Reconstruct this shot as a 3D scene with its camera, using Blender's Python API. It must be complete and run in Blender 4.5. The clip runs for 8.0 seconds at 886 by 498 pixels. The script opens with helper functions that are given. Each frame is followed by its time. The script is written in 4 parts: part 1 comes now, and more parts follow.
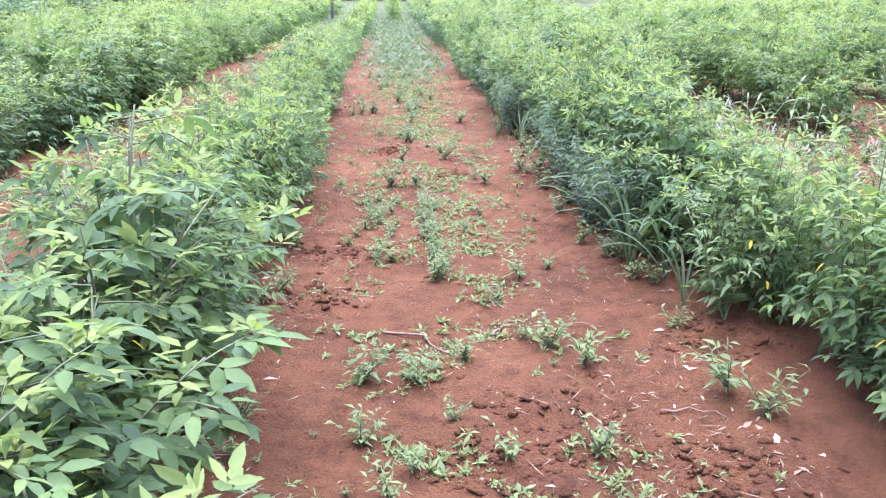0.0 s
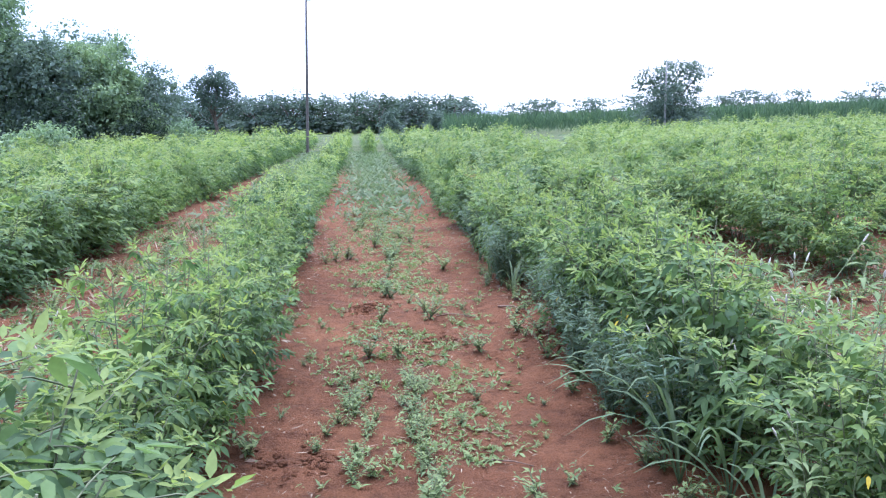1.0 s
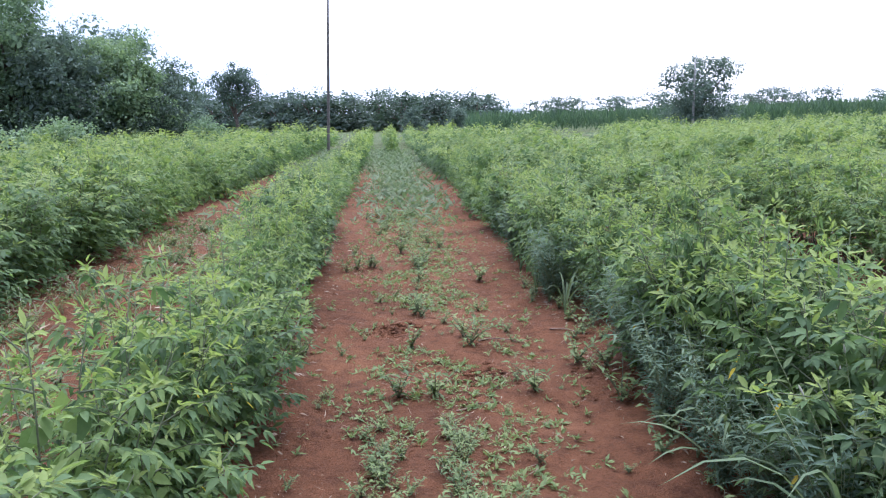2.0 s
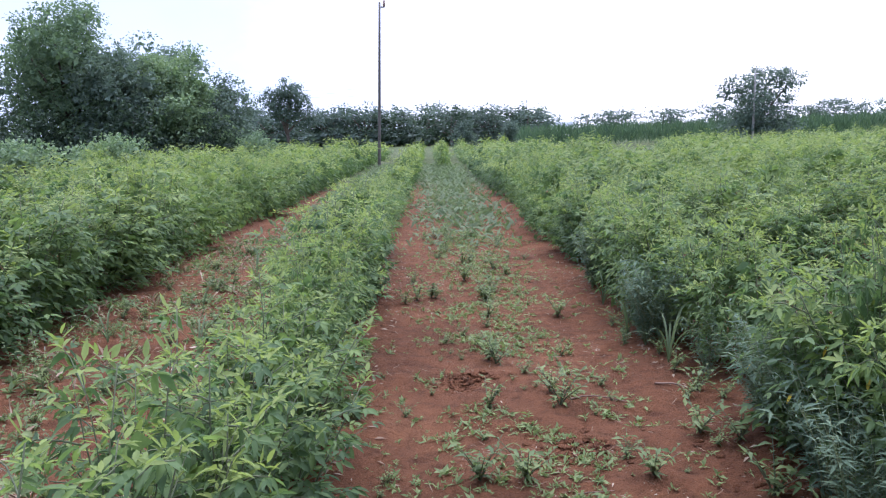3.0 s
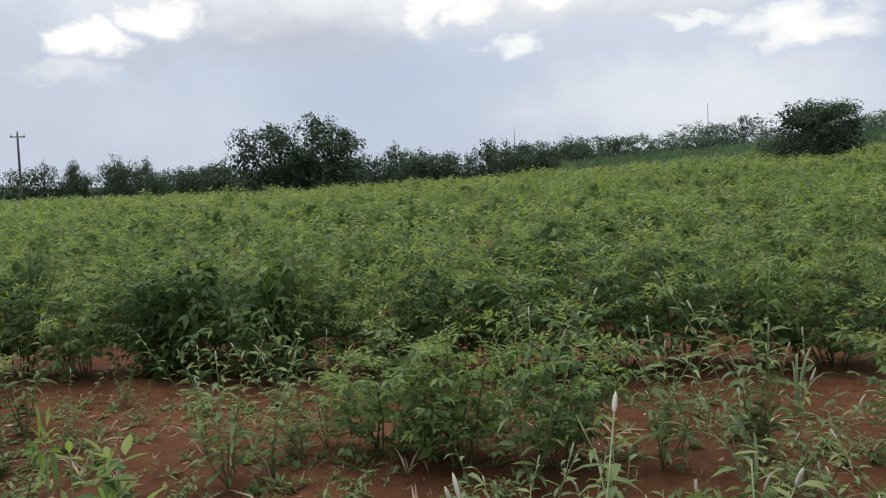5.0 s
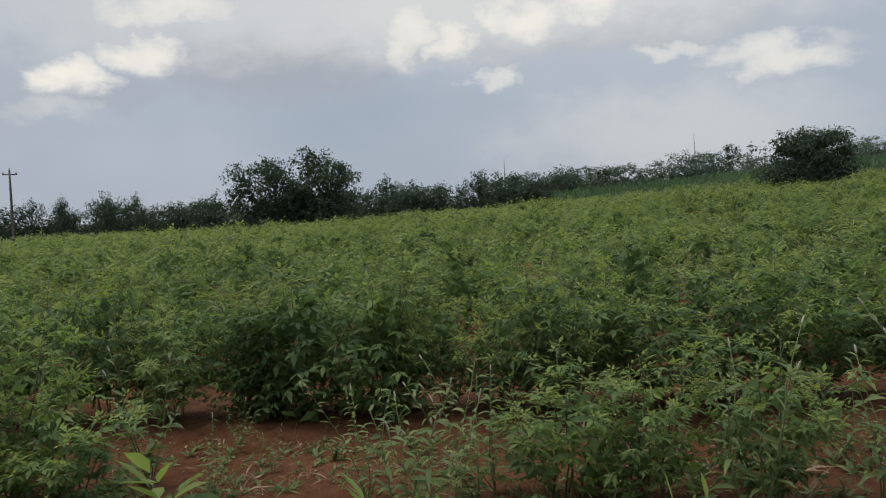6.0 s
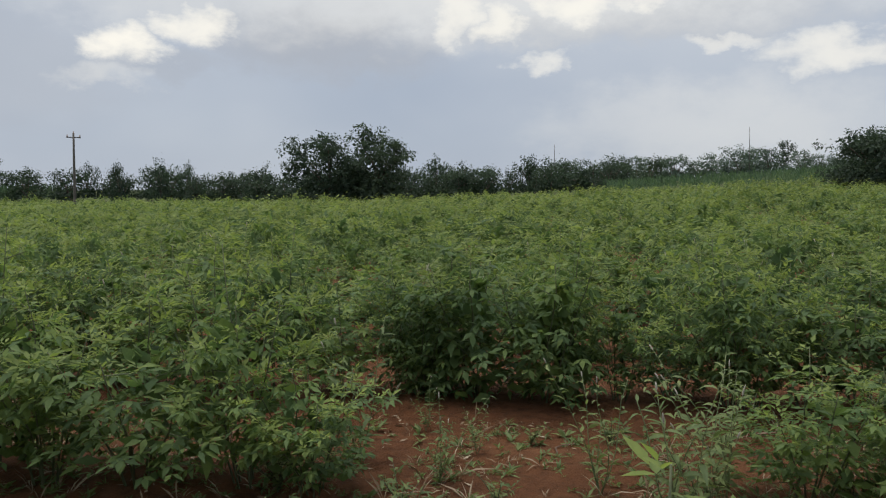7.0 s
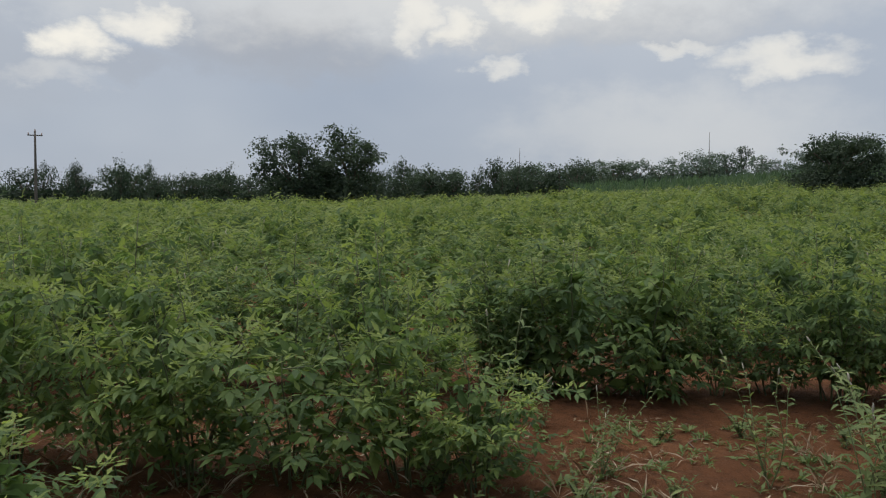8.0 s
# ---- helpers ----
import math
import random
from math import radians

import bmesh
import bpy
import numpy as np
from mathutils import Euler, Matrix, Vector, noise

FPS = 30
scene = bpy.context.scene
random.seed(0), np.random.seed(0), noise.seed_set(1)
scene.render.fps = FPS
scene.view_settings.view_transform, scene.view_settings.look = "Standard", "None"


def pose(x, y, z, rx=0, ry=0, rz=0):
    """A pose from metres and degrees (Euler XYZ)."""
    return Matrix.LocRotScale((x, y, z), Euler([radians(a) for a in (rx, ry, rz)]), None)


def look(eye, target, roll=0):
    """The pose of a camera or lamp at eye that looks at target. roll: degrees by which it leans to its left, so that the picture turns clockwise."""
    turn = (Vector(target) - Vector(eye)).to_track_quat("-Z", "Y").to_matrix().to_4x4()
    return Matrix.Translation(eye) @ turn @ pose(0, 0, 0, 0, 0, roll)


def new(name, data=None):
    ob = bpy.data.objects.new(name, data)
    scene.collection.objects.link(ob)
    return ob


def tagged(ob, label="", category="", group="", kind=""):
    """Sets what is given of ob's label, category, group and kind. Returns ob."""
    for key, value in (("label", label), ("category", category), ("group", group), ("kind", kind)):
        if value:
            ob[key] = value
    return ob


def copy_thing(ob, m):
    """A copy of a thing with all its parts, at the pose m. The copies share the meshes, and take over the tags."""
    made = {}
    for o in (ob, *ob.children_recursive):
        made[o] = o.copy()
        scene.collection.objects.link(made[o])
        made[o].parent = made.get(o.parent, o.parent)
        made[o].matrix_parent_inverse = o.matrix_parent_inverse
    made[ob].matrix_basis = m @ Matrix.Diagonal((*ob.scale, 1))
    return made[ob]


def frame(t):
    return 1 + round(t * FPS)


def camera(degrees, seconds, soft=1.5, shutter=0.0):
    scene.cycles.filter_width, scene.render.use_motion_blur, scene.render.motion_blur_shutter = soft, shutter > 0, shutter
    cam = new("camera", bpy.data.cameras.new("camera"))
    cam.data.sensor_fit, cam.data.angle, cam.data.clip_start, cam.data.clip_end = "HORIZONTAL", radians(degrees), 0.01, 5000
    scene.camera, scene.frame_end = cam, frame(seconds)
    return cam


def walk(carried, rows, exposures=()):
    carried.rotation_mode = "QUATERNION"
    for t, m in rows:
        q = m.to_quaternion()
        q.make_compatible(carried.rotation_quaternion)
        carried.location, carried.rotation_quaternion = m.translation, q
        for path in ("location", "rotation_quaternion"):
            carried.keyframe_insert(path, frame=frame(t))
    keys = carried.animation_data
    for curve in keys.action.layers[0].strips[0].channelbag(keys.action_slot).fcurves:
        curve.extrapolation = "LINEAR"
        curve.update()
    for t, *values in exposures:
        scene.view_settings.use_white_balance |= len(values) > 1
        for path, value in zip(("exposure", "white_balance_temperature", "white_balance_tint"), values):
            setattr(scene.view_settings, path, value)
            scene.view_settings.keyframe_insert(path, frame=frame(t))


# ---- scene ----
cam = camera(58.6, 8.0, soft=1.15)
PATH = [
    (0, (-0.134, -0.322, 1.712), (-0.008, 1.572, 1.083), -0.1),
    (0.5, (-0.136, 0.206, 1.777), (0.058, 2.114, 1.212), -0.1),
    (1, (-0.141, 0.79, 1.804), (0.054, 2.754, 1.481), -0.7),
    (1.2, (-0.148, 0.998, 1.819), (-0.008, 2.969, 1.508), -0.3),
    (2.3, (-0.227, 2.351, 1.695), (-0.084, 4.318, 1.366), -0.7),
    (2.5, (-0.254, 2.579, 1.708), (-0.203, 4.559, 1.429), 1.3),
    (3, (-0.352, 3.021, 1.702), (-0.329, 5.0, 1.413), -0.9),
    (3.5, (-0.257, 3.51, 1.718), (0.314, 5.393, 1.36), -1.2),
    (3.7, (-0.189, 3.687, 1.768), (0.814, 5.388, 1.452), 0.0),
    (4, (0.169, 4.072, 1.688), (1.654, 5.387, 1.434), -2.6),
    (4.2, (0.31, 4.292, 1.648), (2.031, 5.281, 1.4), -1.6),
    (5.3, (0.782, 5.365, 1.645), (2.77, 5.546, 1.528), -2.5),
    (5.5, (0.784, 5.596, 1.677), (2.772, 5.786, 1.579), -2.3),
    (6, (0.903, 6.212, 1.656), (2.892, 6.404, 1.596), -2.8),
    (6.5, (0.819, 6.76, 1.637), (2.807, 6.962, 1.554), 0.5),
    (7, (0.872, 7.428, 1.685), (2.848, 7.714, 1.582), 0.1),
    (7.5, (0.862, 8.033, 1.635), (2.85, 8.245, 1.567), -0.9),
    (8, (0.885, 8.617, 1.59), (2.874, 8.798, 1.495), 0.4),
]
EXPOSURE = [(0, 2.05, 5400, 26), (0.5, 2.05, 5150, 26), (1, 1.42, 5150, 19), (1.2, 1.25, 5200, 19), (2.5, 0.97, 5500, 20), (3, 0.84, 5480, 22), (3.5, 0.8, 5680, 19), (4, 0.68, 5900, 16), (4.2, 0.44, 6150, 13), (5.3, -0.05, 6700, 8), (5.5, -0.12, 6700, 8),
            (6, -0.47, 6750, 7), (6.5, -0.48, 6750, 7), (7, -0.33, 6750, 7), (7.5, -0.38, 6750, 7), (8, -0.44, 6750, 7)]
walk(cam, [(t, look(eye, target, roll)) for t, eye, target, roll in PATH], EXPOSURE)

# ---- world, sun ----
SUN_AZ, SUN_EL = 12.0, 77.0          # degrees from +y towards +x, and above the horizon
SUN_DIR = Vector((math.sin(radians(SUN_AZ)) * math.cos(radians(SUN_EL)),
                  math.cos(radians(SUN_AZ)) * math.cos(radians(SUN_EL)), math.sin(radians(SUN_EL))))


def wire(tree, a, out, b, inp):
    tree.links.new(a.outputs[out], b.inputs[inp])


def node(tree, kind, **values):
    n = tree.nodes.new(kind)
    for key, value in values.items():
        if key in n.inputs:
            n.inputs[key].default_value = value
        elif key == "op":
            n.operation = value
        elif key == "blend":
            n.blend_type = value
    return n


def ramp(tree, stops):
    n = tree.nodes.new("ShaderNodeValToRGB")
    el = n.color_ramp.elements
    while len(el) < len(stops):
        el.new(0.5)
    for e, (p, c) in zip(el, stops):
        e.position = p
        e.color = (*c, 1) if len(c) == 3 else c
    return n


def build_world():
    w = bpy.data.worlds.new("sky")
    scene.world = w
    w.use_nodes = True
    t = w.node_tree
    t.nodes.clear()
    sky = t.nodes.new("ShaderNodeTexSky")
    sky.sky_type = "NISHITA"
    sky.sun_disc = False
    sky.sun_elevation = radians(SUN_EL)
    sky.sun_rotation = radians(SUN_AZ)
    sky.air_density, sky.dust_density, sky.ozone_density = 1.0, 2.5, 1.2
    co = t.nodes.new("ShaderNodeTexCoord")
    mp = t.nodes.new("ShaderNodeMapping")
    mp.inputs["Scale"].default_value = (1.0, 1.0, 1.7)
    mp.inputs["Location"].default_value = (0.35, 0.2, -0.08)
    wire(t, co, "Generated", mp, "Vector")

    def calc(op, a, b=None, c=None):
        n = node(t, "ShaderNodeMath", op=op)
        for i, value in enumerate((a, b, c)):
            if value is None:
                continue
            if isinstance(value, (int, float)):
                n.inputs[i].default_value = value
            else:
                t.links.new(value, n.inputs[i])
        return n.outputs[0]

    # bearing and height of the sky in degrees, their edges frayed by noise
    xyz = t.nodes.new("ShaderNodeSeparateXYZ")
    wire(t, co, "Generated", xyz, "Vector")
    fray = node(t, "ShaderNodeTexNoise", Scale=15.0, Detail=8.0, Roughness=0.6)
    wire(t, mp, "Vector", fray, "Vector")
    frays = t.nodes.new("ShaderNodeSeparateColor")
    wire(t, fray, "Color", frays, "Color")
    high = calc("MULTIPLY", calc("ARCSINE", xyz.outputs["Z"]), 57.2958)
    az = calc("MULTIPLY_ADD", calc("ARCTAN2", xyz.outputs["X"], xyz.outputs["Y"]), 57.2958, calc("MULTIPLY_ADD", frays.outputs[0], 9.0, -4.5))
    el = calc("ADD", high, calc("MULTIPLY_ADD", frays.outputs[1], 5.0, -2.5))

    def clouds(spots):
        """The fullest of several soft-edged clouds: bearing, height, half-width, half-height, thickness."""
        top = None
        for a0, e0, sa, se, thick in spots:
            u = calc("MULTIPLY_ADD", az, 1 / sa, -a0 / sa)
            v = calc("MULTIPLY_ADD", el, 1 / se, -e0 / se)
            r = calc("ADD", calc("MULTIPLY", u, u), calc("MULTIPLY", v, v))
            soft = t.nodes.new("ShaderNodeMapRange")
            soft.interpolation_type = "SMOOTHSTEP"
            for key, value in (("From Min", 2.0), ("From Max", -0.6), ("To Min", 0.0), ("To Max", thick)):
                soft.inputs[key].default_value = value
            t.links.new(r, soft.inputs["Value"])
            top = soft.outputs[0] if top is None else calc("MAXIMUM", top, soft.outputs[0])
        return top

    white = clouds([(59.4, 11.3, 2.2, 1.6, 1.0), (64.4, 12.3, 2.8, 1.4, .9), (66, 15.4, 5, 1.4, .8), (82.4, 13.6, 2.3, 1.9, .8), (86, 13.4, 2.0, 1.5, .85),
                    (91, 14.6, 2.8, 1.8, .9), (95.8, 14.9, 3.0, 1.6, .9), (108, 15.6, 9, 1.9, .8), (88.7, 10.3, 1.9, .9, .6), (107.3, 10.0, 3.8, 1.2, .7),
                    (101.6, 11.3, 2.6, .6, .5), (59, 8.5, 3.0, .9, .3), (84, 15.2, 34, 3.4, .45), (101, 5.6, 11, 3.0, .3), (18, 8, 24, 16, .75)])
    grey = clouds([(73.5, 11.3, 8, 2.2, .9), (96, 12.4, 13, 1.2, .55), (62, 9.6, 5, .9, .5), (-27, 9.5, 8, 3.0, .7), (52, 9, 9, 4, .45)])
    big = node(t, "ShaderNodeTexNoise", Scale=6.0, Detail=8.0, Roughness=0.52, Distortion=0.15)
    wire(t, mp, "Vector", big, "Vector")
    # broken white cloud higher up
    heads = ramp(t, [(0.50, (0, 0, 0)), (0.57, (0.22, 0.22, 0.22)), (0.63, (0.60, 0.60, 0.60)), (0.74, (1, 1, 1))])
    wire(t, big, "Fac", heads, "Fac")
    above = t.nodes.new("ShaderNodeMapRange")
    for key, value in (("From Min", 13.0), ("From Max", 26.0)):
        above.inputs[key].default_value = value
    t.links.new(high, above.inputs["Value"])
    # a thin veil over all of the sky
    veil = node(t, "ShaderNodeTexNoise", Scale=1.6, Detail=4.0, Roughness=0.5)
    wire(t, mp, "Vector", veil, "Vector")
    veil_col = ramp(t, [(0.35, (5.3, 6.1, 7.8)), (0.68, (7.4, 8.0, 9.3))])
    wire(t, veil, "Fac", veil_col, "Fac")
    base = node(t, "ShaderNodeMixRGB", Fac=0.86)
    wire(t, sky, "Color", base, "Color1")
    wire(t, veil_col, "Color", base, "Color2")
    shaded = node(t, "ShaderNodeMixRGB", Color2=(5.2, 5.6, 6.6, 1))
    t.links.new(grey, shaded.inputs["Fac"])
    wire(t, base, "Color", shaded, "Color1")
    cloud = node(t, "ShaderNodeMixRGB", Color2=(13.2, 12.7, 11.9, 1))
    t.links.new(calc("MAXIMUM", white, calc("MULTIPLY", heads.outputs["Color"], above.outputs[0])), cloud.inputs["Fac"])
    wire(t, shaded, "Color", cloud, "Color1")
    # brighter round the hidden sun
    dot = t.nodes.new("ShaderNodeVectorMath")
    dot.operation = "DOT_PRODUCT"
    dot.inputs[1].default_value = SUN_DIR
    wire(t, co, "Generated", dot, 0)
    glow = t.nodes.new("ShaderNodeMapRange")
    for key, value in (("From Min", 0.74), ("From Max", 1.0), ("To Min", 1.0), ("To Max", 2.3)):
        glow.inputs[key].default_value = value
    wire(t, dot, "Value", glow, "Value")
    bright = t.nodes.new("ShaderNodeVectorMath")
    bright.operation = "SCALE"
    wire(t, cloud, "Color", bright, 0)
    wire(t, glow, "Result", bright, "Scale")
    bg = node(t, "ShaderNodeBackground", Strength=0.1)
    wire(t, bright, "Vector", bg, "Color")
    out = t.nodes.new("ShaderNodeOutputWorld")
    wire(t, bg, "Background", out, "Surface")


build_world()
sun = new("sun", bpy.data.lights.new("sun", "SUN"))
sun.data.energy, sun.data.angle, sun.data.color = 3.0, radians(60), (1.0, 0.95, 0.87)
sun.matrix_world = look(SUN_DIR * 60, (0, 0, 0))

# ---- materials ----


def fresh_material(name):
    m = bpy.data.materials.new(name)
    m.use_nodes = True
    m.node_tree.nodes.clear()
    return m, m.node_tree


def leaf_material(name, stops, rough=0.6, through_light=0.38, patch=1.3, spec=0.25, down=0.0):
    """A leaf: colour varied leaf by leaf, plant by plant and in soft patches; some light shines through it."""
    m, t = fresh_material(name)
    geo = t.nodes.new("ShaderNodeNewGeometry")
    info = t.nodes.new("ShaderNodeObjectInfo")
    noi = node(t, "ShaderNodeTexNoise", Scale=patch, Detail=4.0, Roughness=0.6)
    wire(t, geo, "Position", noi, "Vector")
    a = node(t, "ShaderNodeMath", op="MULTIPLY_ADD")
    a.inputs[1].default_value = 0.58
    wire(t, geo, "Random Per Island", a, 0)
    b = node(t, "ShaderNodeMath", op="MULTIPLY_ADD")
    b.inputs[1].default_value = 0.36
    b.inputs[2].default_value = -0.41
    wire(t, info, "Random", b, 0)
    c = node(t, "ShaderNodeMath", op="MULTIPLY_ADD")
    c.inputs[1].default_value = 0.95
    wire(t, noi, "Fac", c, 0)
    wire(t, b, "Value", c, 2)
    wire(t, c, "Value", a, 2)
    col = ramp(t, stops)
    wire(t, a, "Value", col, "Fac")
    vein = node(t, "ShaderNodeTexNoise", Scale=60.0, Detail=3.0)
    wire(t, geo, "Position", vein, "Vector")
    mot = node(t, "ShaderNodeMixRGB", blend="MULTIPLY", Fac=0.35)
    vr = ramp(t, [(0.3, (0.7, 0.7, 0.7)), (0.7, (1.15, 1.15, 1.1))])
    wire(t, vein, "Fac", vr, "Fac")
    wire(t, col, "Color", mot, "Color1")
    wire(t, vr, "Color", mot, "Color2")
    p = node(t, "ShaderNodeBsdfPrincipled", Roughness=rough)
    p.inputs["Specular IOR Level"].default_value = spec
    p.inputs["Sheen Weight"].default_value = down           # the fine grey hairs on the leaf
    p.inputs["Sheen Roughness"].default_value = 0.45
    p.inputs["Sheen Tint"].default_value = (0.85, 0.92, 0.82, 1)
    wire(t, mot, "Color", p, "Base Color")
    tr = t.nodes.new("ShaderNodeBsdfTranslucent")
    gain = node(t, "ShaderNodeMixRGB", blend="MULTIPLY", Fac=1.0, Color2=(1.10, 1.15, 0.80, 1))
    wire(t, mot, "Color", gain, "Color1")
    wire(t, gain, "Color", tr, "Color")
    mix = node(t, "ShaderNodeMixShader", Fac=through_light)
    wire(t, p, "BSDF", mix, 1)
    wire(t, tr, "BSDF", mix, 2)
    out = t.nodes.new("ShaderNodeOutputMaterial")
    wire(t, mix, "Shader", out, "Surface")
    return m


def rough_material(name, stops, scale, rough=0.85, bump=0.3, bump_scale=None, second=None, stretch=(1, 1, 1), metal=0.0):
    """A plain rough surface with variation at two scales and a fine relief."""
    m, t = fresh_material(name)
    co = t.nodes.new("ShaderNodeTexCoord")
    mp = t.nodes.new("ShaderNodeMapping")
    mp.inputs["Scale"].default_value = stretch
    wire(t, co, "Object", mp, "Vector")
    n1 = node(t, "ShaderNodeTexNoise", Scale=scale, Detail=6.0, Roughness=0.6)
    wire(t, mp, "Vector", n1, "Vector")
    col = ramp(t, stops)
    wire(t, n1, "Fac", col, "Fac")
    n2 = node(t, "ShaderNodeTexNoise", Scale=second or scale * 0.13, Detail=3.0)
    wire(t, mp, "Vector", n2, "Vector")
    r2 = ramp(t, [(0.3, (0.75, 0.75, 0.75)), (0.7, (1.2, 1.2, 1.2))])
    wire(t, n2, "Fac", r2, "Fac")
    mul = node(t, "ShaderNodeMixRGB", blend="MULTIPLY", Fac=0.8)
    wire(t, col, "Color", mul, "Color1")
    wire(t, r2, "Color", mul, "Color2")
    p = node(t, "ShaderNodeBsdfPrincipled", Roughness=rough, Metallic=metal)
    wire(t, mul, "Color", p, "Base Color")
    n3 = node(t, "ShaderNodeTexNoise", Scale=bump_scale or scale * 3, Detail=6.0)
    wire(t, mp, "Vector", n3, "Vector")
    b = node(t, "ShaderNodeBump", Strength=bump, Distance=0.01)
    wire(t, n3, "Fac", b, "Height")
    wire(t, b, "Normal", p, "Normal")
    out = t.nodes.new("ShaderNodeOutputMaterial")
    wire(t, p, "BSDF", out, "Surface")
    return m


def soil_material():
    """Red laterite soil: crusted and pale where trodden, darker where it is loose and damp, green film of seedlings far off."""
    m, t = fresh_material("red_soil")
    co = t.nodes.new("ShaderNodeTexCoord")
    n1 = node(t, "ShaderNodeTexNoise", Scale=0.9, Detail=5.0, Roughness=0.6)
    n2 = node(t, "ShaderNodeTexNoise", Scale=9.0, Detail=6.0, Roughness=0.65)
    n3 = node(t, "ShaderNodeTexNoise", Scale=75.0, Detail=6.0, Roughness=0.7)
    for n in (n1, n2, n3):
        wire(t, co, "Object", n, "Vector")
    c1 = ramp(t, [(0.32, (0.122, 0.049, 0.022)), (0.55, (0.180, 0.075, 0.034)), (0.75, (0.234, 0.105, 0.051))])
    wire(t, n1, "Fac", c1, "Fac")
    c2 = ramp(t, [(0.30, (0.50, 0.47, 0.45)), (0.48, (1, 1, 1)), (0.70, (1.28, 1.28, 1.26))])
    wire(t, n2, "Fac", c2, "Fac")
    c3 = ramp(t, [(0.32, (0.48, 0.46, 0.44)), (0.50, (1, 1, 1)), (0.68, (1.32, 1.32, 1.30))])
    wire(t, n3, "Fac", c3, "Fac")
    m1 = node(t, "ShaderNodeMixRGB", blend="MULTIPLY", Fac=0.8)
    wire(t, c1, "Color", m1, "Color1")
    wire(t, c2, "Color", m1, "Color2")
    m2 = node(t, "ShaderNodeMixRGB", blend="MULTIPLY", Fac=0.5)
    wire(t, m1, "Color", m2, "Color1")
    wire(t, c3, "Color", m2, "Color2")
    # pale crumbs
    v = node(t, "ShaderNodeTexVoronoi", Scale=55.0)
    wire(t, co, "Object", v, "Vector")
    vr = ramp(t, [(0.06, (0.16, 0.16, 0.16)), (0.13, (0, 0, 0))])
    wire(t, v, "Distance", vr, "Fac")
    m3 = node(t, "ShaderNodeMixRGB", Color2=(0.30, 0.18, 0.13, 1))
    wire(t, vr, "Color", m3, "Fac")
    wire(t, m2, "Color", m3, "Color1")
    # turf beyond the ploughed field
    sep = t.nodes.new("ShaderNodeSeparateXYZ")
    wire(t, co, "Object", sep, "Vector")

    def edge(out_name, lo, hi, src=None):
        r = t.nodes.new("ShaderNodeMapRange")
        r.inputs["From Min"].default_value, r.inputs["From Max"].default_value = lo, hi
        wire(t, src or sep, out_name, r, "Value")
        return r

    slant = node(t, "ShaderNodeMath", op="MULTIPLY_ADD")      # x + 0.25 y: the field's left edge runs aslant
    slant.inputs[1].default_value = 0.25
    wire(t, sep, "Y", slant, 0)
    wire(t, sep, "X", slant, 2)
    wob = node(t, "ShaderNodeMath", op="MULTIPLY_ADD")         # the lane turns to turf, patch by patch
    wob.inputs[1].default_value = 12.0
    wire(t, n2, "Fac", wob, 0)
    wire(t, sep, "Y", wob, 2)
    edges = [edge("X", 72, 75), edge("Y", 66, 70), edge("Value", -6.6, -8.2, slant), edge("Value", 31, 39, wob)]
    top = edges[0]
    for e in edges[1:]:
        k = node(t, "ShaderNodeMath", op="MAXIMUM")
        wire(t, top, 0, k, 0)
        wire(t, e, 0, k, 1)
        top = k
    n4 = node(t, "ShaderNodeTexNoise", Scale=0.35, Detail=6.0, Roughness=0.7)
    wire(t, co, "Object", n4, "Vector")
    turf = ramp(t, [(0.3, (0.042, 0.058, 0.022)), (0.5, (0.070, 0.090, 0.034)), (0.7, (0.12, 0.125, 0.055))])
    wire(t, n4, "Fac", turf, "Fac")
    m4 = node(t, "ShaderNodeMixRGB")
    wire(t, top, 0, m4, "Fac")
    wire(t, m3, "Color", m4, "Color1")
    wire(t, turf, "Color", m4, "Color2")
    p = node(t, "ShaderNodeBsdfPrincipled", Roughness=0.92)
    p.inputs["Specular IOR Level"].default_value = 0.2
    wire(t, m4, "Color", p, "Base Color")
    add = node(t, "ShaderNodeMath", op="ADD")
    wire(t, n2, "Fac", add, 0)
    wire(t, n3, "Fac", add, 1)
    b = node(t, "ShaderNodeBump", Strength=1.0, Distance=0.05)
    wire(t, add, "Value", b, "Height")
    wire(t, b, "Normal", p, "Normal")
    out = t.nodes.new("ShaderNodeOutputMaterial")
    wire(t, p, "BSDF", out, "Surface")
    return m


SOIL = soil_material()
PEA_LEAF = leaf_material("pea_leaf", [(0.02, (0.050, 0.090, 0.044)), (0.35, (0.092, 0.152, 0.064)), (0.7, (0.146, 0.218, 0.078)), (0.98, (0.222, 0.298, 0.092))], through_light=0.48, down=0.1, rough=0.56, spec=0.2)
# pale new leaves, their colour brightened further to paint the bushes' lit tops
PEA_LIT_YOUNG = leaf_material("pea_lit_young_leaf", [(0.05, (0.144, 0.196, 0.070)), (0.5, (0.202, 0.262, 0.082)), (0.95, (0.278, 0.340, 0.100))], through_light=0.48, down=0.08, rough=0.58, spec=0.2)
PEA_STEM = rough_material("pea_stem", [(0.3, (0.075, 0.095, 0.045)), (0.7, (0.12, 0.13, 0.065))], 18, rough=0.7)
WEED_STEM = rough_material("weed_stem", [(0.3, (0.11, 0.15, 0.06)), (0.7, (0.18, 0.20, 0.09))], 18, rough=0.6)
YELLOW_LEAF = leaf_material("yellowed_leaf", [(0.1, (0.45, 0.33, 0.04)), (0.9, (0.62, 0.48, 0.05))])
